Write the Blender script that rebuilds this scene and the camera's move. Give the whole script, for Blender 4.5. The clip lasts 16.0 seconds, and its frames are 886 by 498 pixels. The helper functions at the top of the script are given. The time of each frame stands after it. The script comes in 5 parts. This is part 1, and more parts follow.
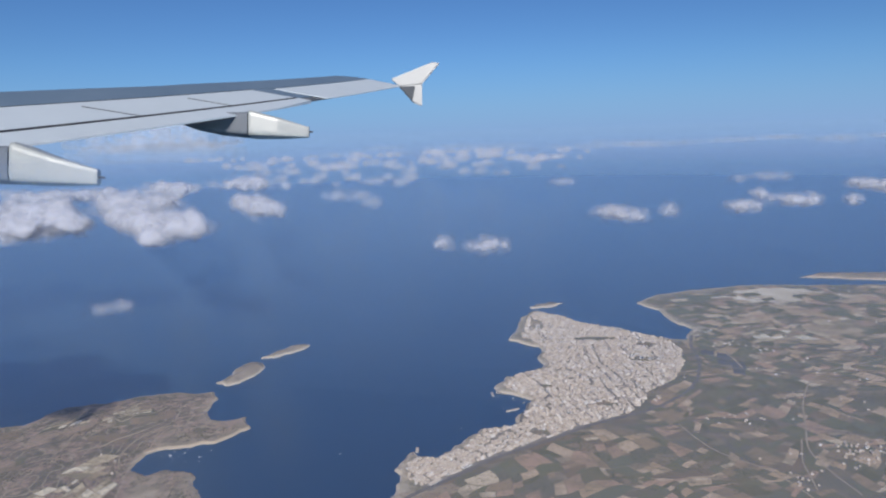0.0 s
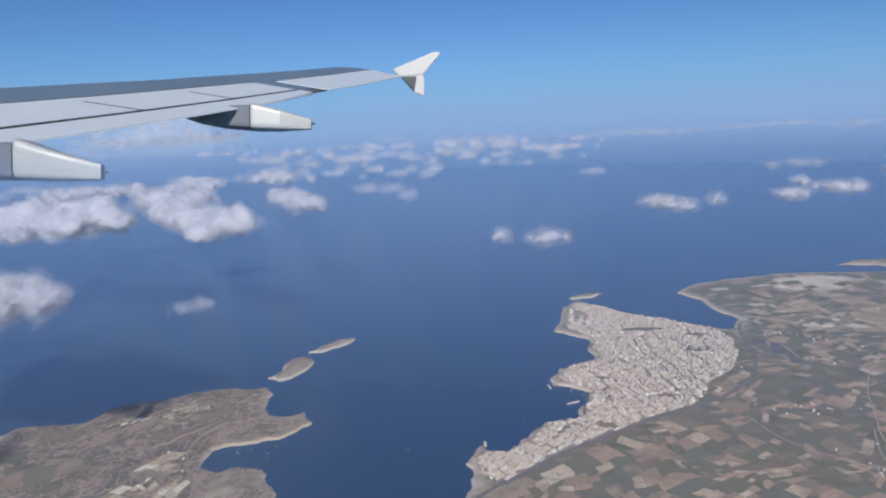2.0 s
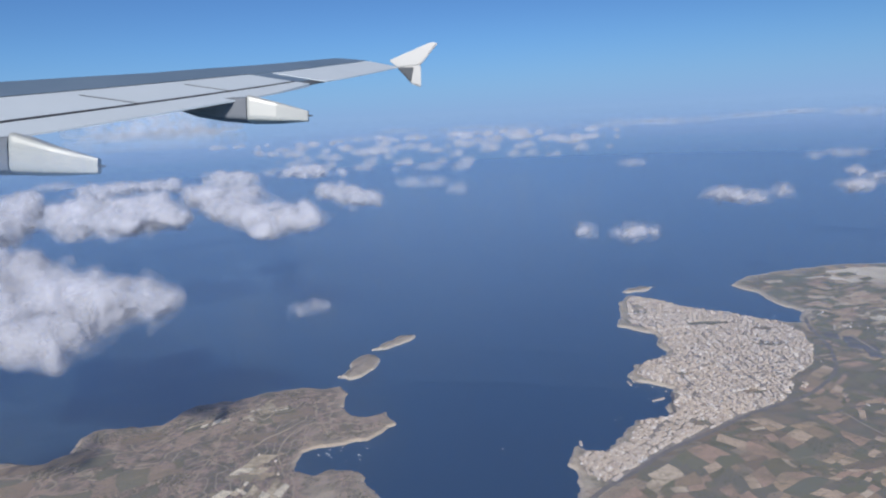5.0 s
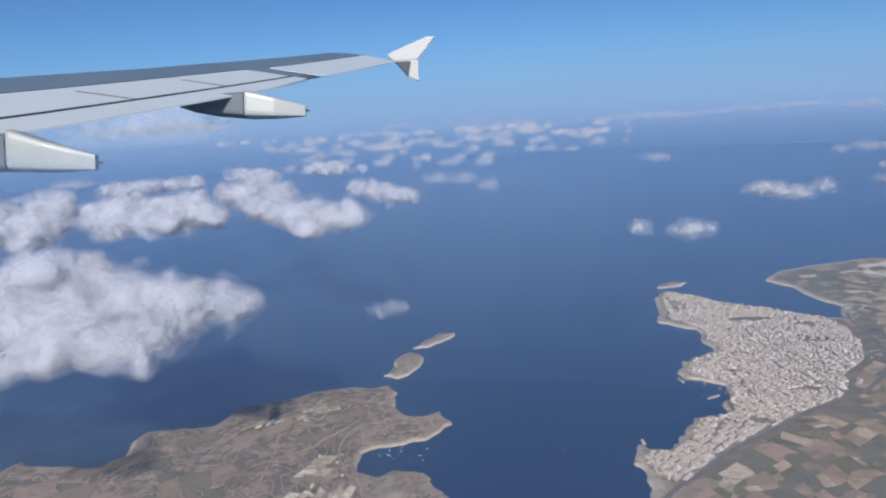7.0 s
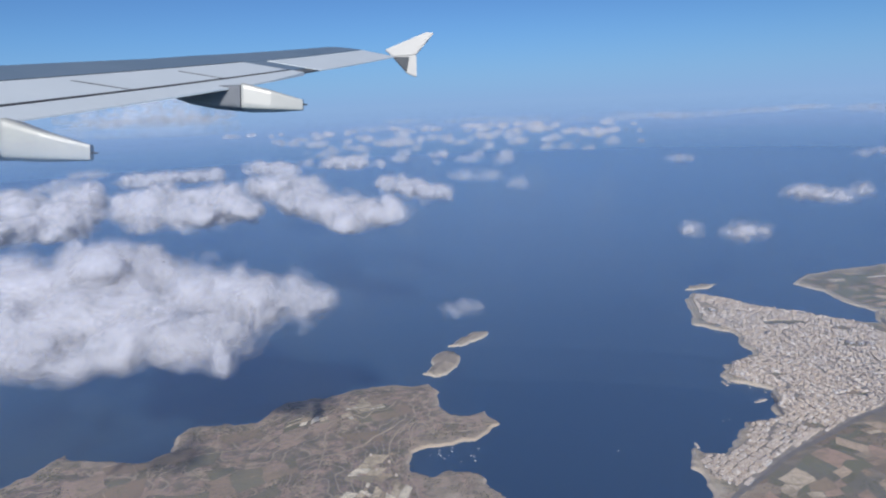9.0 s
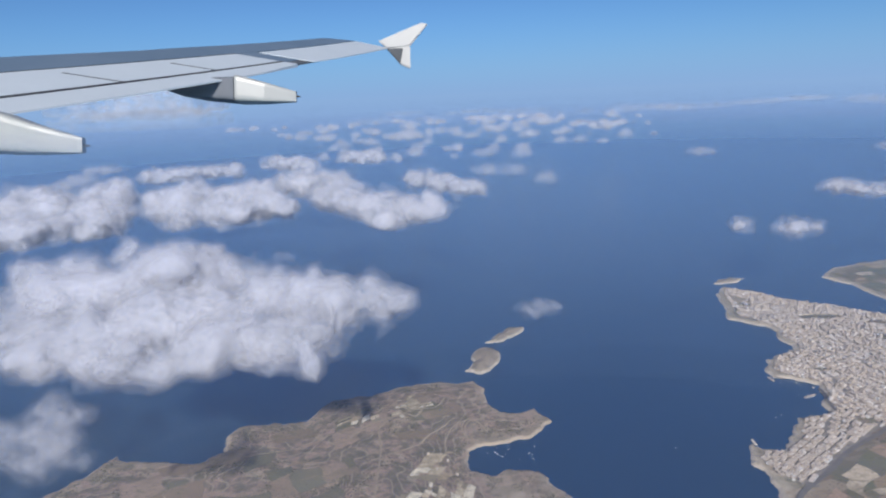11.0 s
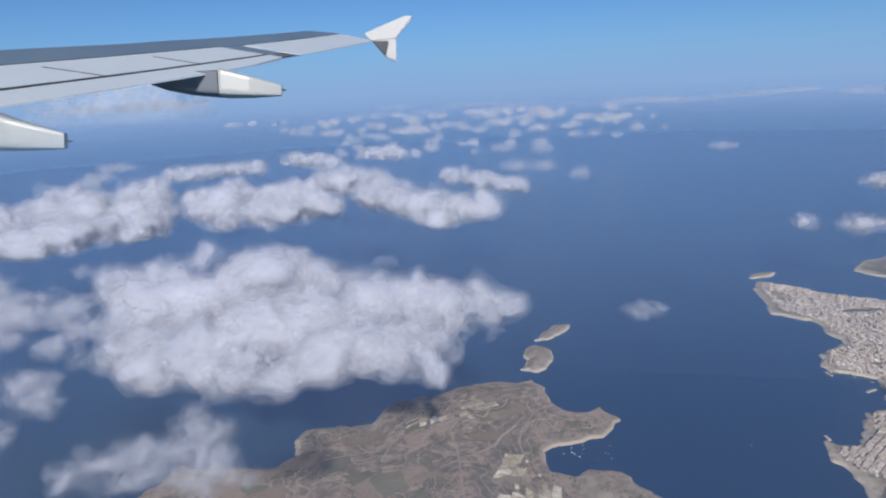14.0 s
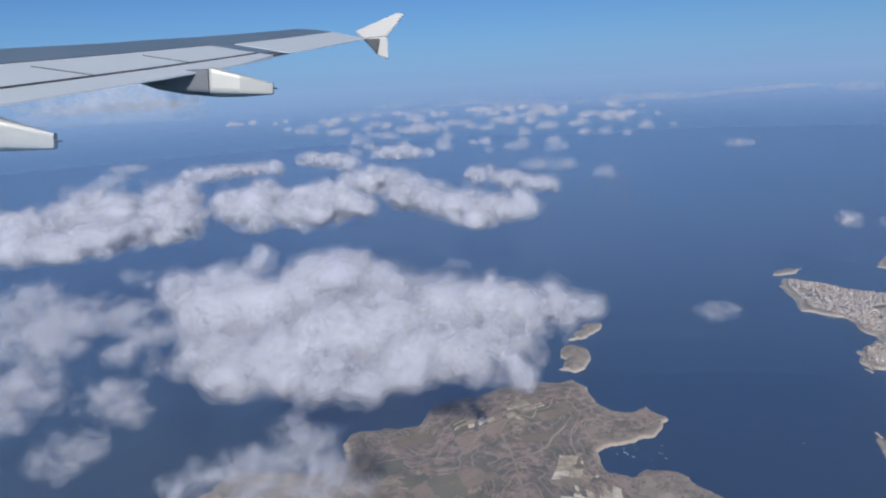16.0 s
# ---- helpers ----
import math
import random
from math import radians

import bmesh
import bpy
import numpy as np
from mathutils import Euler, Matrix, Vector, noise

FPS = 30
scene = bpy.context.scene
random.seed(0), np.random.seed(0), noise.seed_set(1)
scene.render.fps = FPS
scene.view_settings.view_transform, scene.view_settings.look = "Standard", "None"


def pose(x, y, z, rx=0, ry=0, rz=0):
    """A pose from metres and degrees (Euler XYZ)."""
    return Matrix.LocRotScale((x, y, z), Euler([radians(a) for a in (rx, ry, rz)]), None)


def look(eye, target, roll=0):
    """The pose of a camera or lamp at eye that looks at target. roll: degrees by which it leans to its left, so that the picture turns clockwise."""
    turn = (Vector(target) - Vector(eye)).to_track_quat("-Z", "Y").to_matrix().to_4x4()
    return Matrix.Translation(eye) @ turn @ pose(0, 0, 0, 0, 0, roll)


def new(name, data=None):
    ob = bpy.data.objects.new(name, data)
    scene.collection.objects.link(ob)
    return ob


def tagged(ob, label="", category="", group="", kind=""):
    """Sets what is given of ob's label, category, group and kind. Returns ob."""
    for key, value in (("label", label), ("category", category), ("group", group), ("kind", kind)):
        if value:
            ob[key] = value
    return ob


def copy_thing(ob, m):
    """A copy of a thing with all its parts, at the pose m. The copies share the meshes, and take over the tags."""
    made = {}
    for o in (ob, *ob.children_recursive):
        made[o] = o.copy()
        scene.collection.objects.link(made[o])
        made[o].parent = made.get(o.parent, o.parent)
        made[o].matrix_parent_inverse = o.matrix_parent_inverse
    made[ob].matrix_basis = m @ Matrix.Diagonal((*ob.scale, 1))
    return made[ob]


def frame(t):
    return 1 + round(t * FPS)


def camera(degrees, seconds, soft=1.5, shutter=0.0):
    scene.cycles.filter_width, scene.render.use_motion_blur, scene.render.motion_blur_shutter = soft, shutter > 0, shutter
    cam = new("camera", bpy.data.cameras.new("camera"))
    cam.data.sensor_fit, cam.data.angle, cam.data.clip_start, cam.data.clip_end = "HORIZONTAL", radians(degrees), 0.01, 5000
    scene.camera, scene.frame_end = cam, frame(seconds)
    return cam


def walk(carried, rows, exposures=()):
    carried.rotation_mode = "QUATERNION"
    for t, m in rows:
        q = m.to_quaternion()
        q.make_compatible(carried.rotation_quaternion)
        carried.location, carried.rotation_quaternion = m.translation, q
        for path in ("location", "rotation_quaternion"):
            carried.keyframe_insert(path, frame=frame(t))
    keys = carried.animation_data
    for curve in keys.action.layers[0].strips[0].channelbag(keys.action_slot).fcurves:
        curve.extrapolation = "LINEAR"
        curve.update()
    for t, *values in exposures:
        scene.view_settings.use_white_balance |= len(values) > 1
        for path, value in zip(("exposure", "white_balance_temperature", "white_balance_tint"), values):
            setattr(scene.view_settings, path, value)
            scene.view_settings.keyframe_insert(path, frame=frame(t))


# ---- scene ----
cam = camera(71.5, 16.0, soft=2.1)
PATH = [
    (0, (0.682, 0.135, 5.792), (0.587, 2.097, 5.418), -1.8),
    (0.5, (0.386, 0.155, 5.808), (0.278, 2.116, 5.428), -2.3),
    (1, (0.124, 0.171, 5.824), (0.012, 2.13, 5.439), -2.3),
    (1.5, (-0.173, 0.177, 5.838), (-0.283, 2.135, 5.446), -2.5),
    (2, (-0.459, 0.208, 5.859), (-0.567, 2.164, 5.455), -2.6),
    (2.5, (-0.741, 0.235, 5.89), (-0.846, 2.188, 5.475), -2.4),
    (3, (-1.035, 0.265, 5.916), (-1.14, 2.218, 5.501), -2.3),
    (3.5, (-1.322, 0.29, 5.938), (-1.426, 2.243, 5.519), -2.4),
    (4, (-1.611, 0.329, 5.957), (-1.715, 2.28, 5.532), -2.7),
    (6.5, (-3.042, 0.445, 6.079), (-3.142, 2.393, 5.636), -3.3),
    (7, (-3.31, 0.465, 6.11), (-3.409, 2.411, 5.66), -3.4),
    (7.5, (-3.575, 0.493, 6.118), (-3.673, 2.439, 5.664), -2.8),
    (8, (-3.853, 0.516, 6.119), (-3.945, 2.461, 5.664), -2.7),
    (8.5, (-4.12, 0.53, 6.127), (-4.207, 2.475, 5.672), -2.6),
    (9, (-4.4, 0.566, 6.155), (-4.483, 2.51, 5.694), -2.3),
    (11.5, (-5.748, 0.651, 6.308), (-5.81, 2.589, 5.816), -2.5),
    (12, (-5.991, 0.667, 6.333), (-6.046, 2.604, 5.837), -2.6),
    (12.5, (-6.266, 0.689, 6.359), (-6.31, 2.625, 5.859), -3.0),
    (13, (-6.526, 0.724, 6.382), (-6.563, 2.658, 5.873), -2.9),
    (13.5, (-6.794, 0.728, 6.424), (-6.826, 2.661, 5.913), -2.7),
    (14, (-7.053, 0.743, 6.45), (-7.08, 2.677, 5.94), -2.7),
    (14.5, (-7.304, 0.753, 6.476), (-7.325, 2.688, 5.971), -2.7),
    (15, (-7.565, 0.751, 6.496), (-7.579, 2.687, 5.993), -3.1),
    (15.5, (-7.826, 0.784, 6.508), (-7.836, 2.718, 5.998), -2.9),
    (16, (-8.093, 0.824, 6.545), (-8.098, 2.755, 6.027), -3.0),
]
walk(cam, [(t, look(eye, target, roll)) for t, eye, target, roll in PATH], [(0, -0.09), (4, -0.02), (13, -0.02), (16, -0.17)])

# ---- light ----
scene.cycles.transparent_max_bounces = 96
SUN_DIR = Vector((-0.05, 0.83, -0.56)).normalized()
sun = new("sun", bpy.data.lights.new("sun", "SUN"))
sun.data.energy, sun.data.angle, sun.data.color = 4.3, radians(0.5), (1.0, 0.95, 0.88)
sun.rotation_mode = "QUATERNION"
sun.rotation_quaternion = SUN_DIR.to_track_quat("-Z", "Y")
world = bpy.data.worlds.new("world")
scene.world = world
world.use_nodes = True
sky = world.node_tree.nodes.new("ShaderNodeTexSky")
sky.sky_type, sky.sun_disc = "NISHITA", False
sky.sun_elevation, sky.sun_rotation = radians(34), radians(180 - 3.4)
sky.altitude, sky.air_density, sky.dust_density, sky.ozone_density = 2500, 1.2, 0.1, 2.5
back = world.node_tree.nodes["Background"]
back.inputs["Strength"].default_value = 0.075
tint = world.node_tree.nodes.new("ShaderNodeMix")
tint.data_type, tint.blend_type = "RGBA", "MULTIPLY"
tint.inputs[0].default_value, tint.inputs[7].default_value = 1.0, (0.47, 0.74, 1.10, 1)
world.node_tree.links.new(sky.outputs[0], tint.inputs[6])
world.node_tree.links.new(tint.outputs[2], back.inputs[0])


# ---- materials ----
class Mat:
    """A small wrapper round a node material."""

    def __init__(self, name):
        self.m = bpy.data.materials.new(name)
        self.m.use_nodes = True
        self.t = self.m.node_tree
        self.b = self.t.nodes["Principled BSDF"]
        self.out = self.t.nodes["Material Output"]

    def n(self, kind, **props):
        node = self.t.nodes.new("ShaderNode" + kind)
        for key, value in props.items():
            if key in node.inputs:
                node.inputs[key].default_value = value
        return node

    def link(self, a, b):
        self.t.links.new(a, b)

    def coords(self, which="Object"):
        return self.t.nodes.new("ShaderNodeTexCoord").outputs[which]

    def noise(self, scale, detail=4.0, rough=0.55, at=None, distortion=0.0):
        node = self.n("TexNoise", Scale=scale, Detail=detail, Roughness=rough, Distortion=distortion)
        self.link(at or self.coords(), node.inputs["Vector"])
        return node.outputs["Fac"]

    def ramp(self, fac, stops, constant=False):
        node = self.t.nodes.new("ShaderNodeValToRGB")
        node.color_ramp.interpolation = "CONSTANT" if constant else "LINEAR"
        el = node.color_ramp.elements
        while len(el) < len(stops):
            el.new(0.5)
        for e, (p, c) in zip(el, stops):
            e.position = p
            e.color = (*c, 1) if len(c) == 3 else c
        self.link(fac, node.inputs[0])
        return node.outputs[0]

    def mix(self, fac, a, b, blend="MIX"):
        node = self.t.nodes.new("ShaderNodeMix")
        node.data_type, node.blend_type = "RGBA", blend
        ins = [node.inputs[0], node.inputs[6], node.inputs[7]]
        for sock, v in zip(ins, (fac, a, b)):
            if isinstance(v, (int, float)):
                sock.default_value = v
            elif isinstance(v, tuple):
                sock.default_value = (*v, 1)
            else:
                self.link(v, sock)
        return node.outputs[2]

    def math(self, op, a, b=0.0):
        node = self.t.nodes.new("ShaderNodeMath")
        node.operation = op
        for sock, v in zip(node.inputs, (a, b)):
            if isinstance(v, (int, float)):
                sock.default_value = v
            else:
                self.link(v, sock)
        return node.outputs[0]

    def mapped(self, scale=(1, 1, 1), turn=0.0, at=None):
        node = self.t.nodes.new("ShaderNodeMapping")
        node.inputs["Scale"].default_value = scale
        node.inputs["Rotation"].default_value = (0, 0, radians(turn))
        self.link(at or self.coords(), node.inputs["Vector"])
        return node.outputs[0]

    def bump(self, height, strength, distance):
        node = self.n("Bump", Strength=strength, Distance=distance)
        self.link(height, node.inputs["Height"])
        self.link(node.outputs[0], self.b.inputs["Normal"])

    def done(self, colour=None, rough=0.8, metal=0.0, spec=0.3):
        if isinstance(colour, tuple):
            self.b.inputs["Base Color"].default_value = (*colour, 1)
        elif colour is not None:
            self.link(colour, self.b.inputs["Base Color"])
        self.b.inputs["Roughness"].default_value = rough
        self.b.inputs["Metallic"].default_value = metal
        self.b.inputs["Specular IOR Level"].default_value = spec
        return self.m


def paint(name, a, b, scale, rough=0.5, metal=0.0, spec=0.4):
    m = Mat(name)
    c = m.ramp(m.noise(scale, 5), [(0.3, a), (0.7, b)])
    return m.done(c, rough, metal, spec)


def make_sea():
    m = Mat("sea_water")
    big = m.noise(0.12, 4, 0.6, m.mapped((1, 0.5, 1), 20))
    c = m.ramp(big, [(0.3, (0.020, 0.056, 0.150)), (0.7, (0.026, 0.068, 0.170))])
    waves = m.noise(22.0, 3, 0.6)
    m.bump(waves, 0.25, 0.02)
    m.done(c, 0.5, 0.0, 0.0)
    depth = m.n("BsdfGlossy", Color=(0.058, 0.182, 0.260, 1), Roughness=0.55)
    body, top = m.t.nodes.new("ShaderNodeMixShader"), m.t.nodes.new("ShaderNodeMixShader")
    body.inputs[0].default_value = 0.82
    m.link(m.b.outputs[0], body.inputs[1])
    m.link(depth.outputs[0], body.inputs[2])
    gloss = m.n("BsdfGlossy", Color=(0.80, 0.90, 1.0, 1), Roughness=0.3)
    f = m.n("Fresnel", IOR=1.33)
    m.link(m.math("POWER", f.outputs[0], 0.57), top.inputs[0])
    m.link(body.outputs[0], top.inputs[1])
    m.link(gloss.outputs[0], top.inputs[2])
    m.link(top.outputs[0], m.out.inputs[0])
    return m.m


# Glowing ring: far sea and horizon haze are painted into its emission ramp.
def make_backdrop():
    m = Mat("painted_distance")
    z = m.n("SeparateXYZ")
    m.link(m.coords(), z.inputs[0])
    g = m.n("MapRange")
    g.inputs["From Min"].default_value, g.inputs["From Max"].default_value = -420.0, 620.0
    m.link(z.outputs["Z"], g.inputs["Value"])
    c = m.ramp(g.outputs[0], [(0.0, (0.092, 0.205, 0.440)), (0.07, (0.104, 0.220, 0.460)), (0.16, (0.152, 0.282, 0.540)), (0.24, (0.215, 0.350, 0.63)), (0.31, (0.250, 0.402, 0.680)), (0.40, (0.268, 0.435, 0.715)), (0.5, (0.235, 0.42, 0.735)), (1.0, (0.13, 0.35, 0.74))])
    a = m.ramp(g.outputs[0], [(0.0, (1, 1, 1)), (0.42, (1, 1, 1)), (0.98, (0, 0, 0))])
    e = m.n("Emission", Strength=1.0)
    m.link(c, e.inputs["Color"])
    t = m.n("BsdfTransparent")
    x = m.t.nodes.new("ShaderNodeMixShader")
    m.link(a, x.inputs[0])
    m.link(t.outputs[0], x.inputs[1])
    m.link(e.outputs[0], x.inputs[2])
    m.link(x.outputs[0], m.out.inputs[0])
    return m.m


def make_scrub():
    """Dry garigue: grey-brown rock, dull green scrub, ochre terraces and a pale rocky shore."""
    m = Mat("dry_scrub_land")
    c = m.ramp(m.noise(0.8, 9, 0.62, m.mapped((1, 1.7, 1), -25), 0.5), [(0.32, (0.180, 0.172, 0.140)), (0.42, (0.295, 0.236, 0.197)), (0.50, (0.425, 0.318, 0.265)), (0.57, (0.215, 0.195, 0.160)), (0.66, (0.385, 0.290, 0.245)), (0.75, (0.182, 0.174, 0.140))])
    c = m.mix(m.ramp(m.noise(5.0, 7, 0.7), [(0.44, (0, 0, 0)), (0.60, (0.85, 0.85, 0.85))]), c, (0.180, 0.170, 0.140))
    c = m.mix(m.ramp(m.noise(3.2, 6, 0.6), [(0.56, (0, 0, 0)), (0.68, (0.8, 0.8, 0.8))]), c, (0.46, 0.37, 0.28))
    z = m.n("SeparateXYZ")
    m.link(m.coords(), z.inputs[0])
    tiers = m.math("SINE", m.math("MULTIPLY", m.math("ADD", z.outputs["Z"], m.math("MULTIPLY", m.noise(2.0, 4), 0.02)), 330.0))
    c = m.mix(m.ramp(tiers, [(0.80, (0, 0, 0)), (0.98, (0.5, 0.5, 0.5))]), c, (0.50, 0.42, 0.33))
    shore = m.ramp(m.math("ADD", z.outputs["Z"], m.math("MULTIPLY", m.noise(12.0, 3), 0.02)), [(0.040, (1, 1, 1)), (0.060, (0, 0, 0))])
    c = m.mix(shore, c, (0.50, 0.42, 0.33))
    m.bump(m.noise(25.0, 6, 0.7), 0.8, 0.03)
    return m.done(c, 0.95, 0, 0.1)


def make_fields():
    """Patchwork of small dry fields, fallow plots and green crops."""
    m = Mat("farmland")
    wob = m.n("TexNoise", Scale=0.7, Detail=2.0)
    m.link(m.coords(), wob.inputs["Vector"])
    at = m.mix(0.12, m.coords(), wob.outputs["Color"], "ADD")
    v = m.n("TexVoronoi", Scale=2.4)
    m.link(m.mapped((1.0, 2.0, 0.001), 28, at), v.inputs["Vector"])
    pick = m.n("SeparateXYZ")
    m.link(v.outputs["Color"], pick.inputs[0])
    c = m.ramp(pick.outputs[0], [(0.0, (0.210, 0.200, 0.150)), (0.22, (0.340, 0.265, 0.195)), (0.42, (0.270, 0.205, 0.155)), (0.58, (0.200, 0.200, 0.145)), (0.72, (0.400, 0.325, 0.245)), (0.88, (0.200, 0.180, 0.135))], True)
    c = m.mix(m.ramp(m.noise(0.6, 5, 0.6), [(0.42, (0, 0, 0)), (0.62, (1, 1, 1))]), c, (0.205, 0.195, 0.160))
    c = m.mix(m.math("MULTIPLY", m.noise(14.0, 5, 0.7), 0.5), c, (0.205, 0.190, 0.155))
    z = m.n("SeparateXYZ")
    m.link(m.coords(), z.inputs[0])
    shore = m.ramp(m.math("ADD", z.outputs["Z"], m.math("MULTIPLY", m.noise(12.0, 3), 0.02)), [(0.046, (1, 1, 1)), (0.060, (0, 0, 0))])
    c = m.mix(shore, c, (0.58, 0.50, 0.40))
    m.bump(m.noise(25.0, 6, 0.7), 0.5, 0.03)
    return m.done(c, 0.95, 0, 0.1)


def make_cloud(name, alpha, wisp):
    """White droplets: normals bent sunward stand in for scattering in all directions; the outer layers are thin and let
    the view through.
    """
    m = Mat(name)
    d, tr = m.n("BsdfDiffuse", Color=(0.835, 0.858, 0.940, 1)), m.n("BsdfTranslucent", Color=(0.835, 0.858, 0.940, 1))
    body = m.t.nodes.new("ShaderNodeMixShader")
    body.inputs[0].default_value = 0.48
    # Leans every normal towards the sun, so shaded sides look lit too.
    soft = m.n("VectorMath")
    soft.operation = "MULTIPLY_ADD"
    m.link(m.t.nodes.new("ShaderNodeNewGeometry").outputs["Normal"], soft.inputs[0])
    soft.inputs[1].default_value, soft.inputs[2].default_value = (0.28, 0.28, 0.28), (0.02, -0.50, 0.50)
    unit = m.n("VectorMath")
    unit.operation = "NORMALIZE"
    m.link(soft.outputs[0], unit.inputs[0])
    for node in (d, m.b):
        m.link(unit.outputs[0], node.inputs["Normal"])
    m.link(d.outputs[0], body.inputs[1])
    m.link(tr.outputs[0], body.inputs[2])
    if alpha >= 1:
        m.done((0.83, 0.84, 0.91), 1.0, 0, 0.0)
        m.b.inputs["Subsurface Weight"].default_value = 1.0
        m.b.inputs["Subsurface Radius"].default_value = (1.0, 1.0, 1.0)
        m.b.inputs["Subsurface Scale"].default_value = 0.8
        return m.m
    t = m.n("BsdfTransparent")
    x = m.t.nodes.new("ShaderNodeMixShader")
    low = alpha * (0.75 if alpha > 0.3 else 0.4 if name == "cloud_shell" else 0.1)
    fac = m.ramp(m.noise(wisp, 6, 0.62), [(0.35, (low, low, low)), (0.65, (alpha, alpha, alpha))])
    m.link(fac, x.inputs[0])
    m.link(t.outputs[0], x.inputs[1])
    m.link(body.outputs[0], x.inputs[2])
    m.link(x.outputs[0], m.out.inputs[0])
    return m.m


def make_rock():
    """Bare pale limestone with thin dry growth."""
    m = Mat("bare_island_rock")
    c = m.ramp(m.noise(4.0, 8, 0.65), [(0.32, (0.22, 0.20, 0.155)), (0.5, (0.33, 0.28, 0.225)), (0.66, (0.40, 0.335, 0.27))])
    z = m.n("SeparateXYZ")
    m.link(m.coords(), z.inputs[0])
    shore = m.ramp(m.math("ADD", z.outputs["Z"], m.math("MULTIPLY", m.noise(14.0, 3), 0.03)), [(0.045, (1, 1, 1)), (0.07, (0, 0, 0))])
    c = m.mix(shore, c, (0.52, 0.46, 0.38))
    m.bump(m.noise(30.0, 6, 0.7), 0.8, 0.02)
    return m.done(c, 0.95, 0, 0.1)


ROCK = make_rock()
SEA, PAINTED_DISTANCE, SCRUB, FIELDS = make_sea(), make_backdrop(), make_scrub(), make_fields()
CLOUD_CORE = make_cloud("cloud_core", 1.0, 1)
CLOUD_SHELL = [make_cloud("cloud_shell", a, 3.2) for a in (0.46, 0.40, 0.33, 0.26, 0.17, 0.09)]
SMALL_CLOUD = [make_cloud("small_cloud_shell", a, 6.0) for a in (0.46, 0.36, 0.25, 0.15, 0.07)]
THIN_CLOUD = [make_cloud("thin_cloud_shell", a, 4.5) for a in (0.44, 0.34, 0.24, 0.15, 0.07)]
SOFT_CLOUD = [make_cloud("soft_cloud_shell", a, 5.0) for a in (0.24, 0.20, 0.15, 0.09, 0.05)]
WISP_CLOUD = [make_cloud("wisp_cloud_shell", a, 3.5) for a in (0.16, 0.13, 0.10, 0.07, 0.04)]
HORIZON_CLOUD = [make_cloud("horizon_cloud_shell", a, 0.012) for a in (0.17, 0.13, 0.09, 0.06, 0.03)]
FAINT_CLOUD = [make_cloud("faint_cloud_shell", a, 0.8) for a in (0.05, 0.045, 0.035, 0.025, 0.015)]
FAR_CLOUD = [make_cloud("far_cloud_shell", a, 1.6) for a in (0.27, 0.21, 0.15, 0.09, 0.05)]
# The skin is darker grey itself; its blue stands in for reflected sky.
WING_SKIN = paint("wing_skin_grey_sky_tint", (0.120, 0.175, 0.240), (0.150, 0.205, 0.270), 0.004, 0.45)
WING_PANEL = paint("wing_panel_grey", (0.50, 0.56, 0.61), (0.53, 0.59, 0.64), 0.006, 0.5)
WING_DARK = paint("wing_gap_shadow_grey", (0.02, 0.022, 0.028), (0.03, 0.032, 0.038), 0.01, 0.7)
WING_BAY = paint("wing_bay_grey", (0.075, 0.085, 0.10), (0.095, 0.105, 0.12), 0.01, 0.7)
# Fairing fronts: the shade under the wing is put into this dark grey.
FAIRING_SHADED = paint("fairing_wing_shade", (0.125, 0.14, 0.165), (0.15, 0.165, 0.19), 0.006, 0.5)
FENCE_WHITE = paint("white_fence_paint", (0.325, 0.33, 0.335), (0.35, 0.355, 0.36), 0.008, 0.4, 0, 0.4)
# Colour of a wedge added as the shadow on the lower tip fence.
FENCE_SHADOW = paint("fence_shadow_grey", (0.045, 0.055, 0.07), (0.06, 0.07, 0.085), 0.01, 0.6)
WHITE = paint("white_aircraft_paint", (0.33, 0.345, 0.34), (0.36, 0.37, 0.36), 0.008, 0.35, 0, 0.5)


# ---- building blocks ----
def mesh_object(name, verts, faces, material, smooth=False):
    me = bpy.data.meshes.new(name)
    me.from_pydata([tuple(v) for v in verts], [], [tuple(f) for f in faces])
    me.materials.append(material)
    if smooth:
        me.shade_smooth()
    me.update()
    return new(name, me)


def part(name, bm, material, parent, label=""):
    me = bpy.data.meshes.new(name)
    bm.to_mesh(me)
    bm.free()
    me.materials.append(material)
    ob = new(name, me)
    ob.parent = parent
    return tagged(ob, label) if label else ob


def hash01(ix, iy, iz, seed):
    h = (ix.astype(np.int64) * 374761393 + iy.astype(np.int64) * 668265263 + iz.astype(np.int64) * 2147483647 + seed * 974634777) & 0xFFFFFFFF
    h = ((h ^ (h >> 13)) * 1274126177) & 0xFFFFFFFF
    h = ((h ^ (h >> 16)) * 2246822519) & 0xFFFFFFFF
    return ((h ^ (h >> 15)) & 0xFFFFFF) / float(0xFFFFFF)


def vnoise(x, y, z, seed=0):
    """Smooth value noise in 0..1 on arrays."""
    ix, iy, iz = np.floor(x), np.floor(y), np.floor(z)
    fx, fy, fz = x - ix, y - iy, z - iz
    fx, fy, fz = (f * f * f * (f * (f * 6 - 15) + 10) for f in (fx, fy, fz))
    total = 0.0
    for a in (0, 1):
        for b in (0, 1):
            for c in (0, 1):
                w = (fx if a else 1 - fx) * (fy if b else 1 - fy) * (fz if c else 1 - fz)
                total = total + w * hash01(ix + a, iy + b, iz + c, seed)
    return total


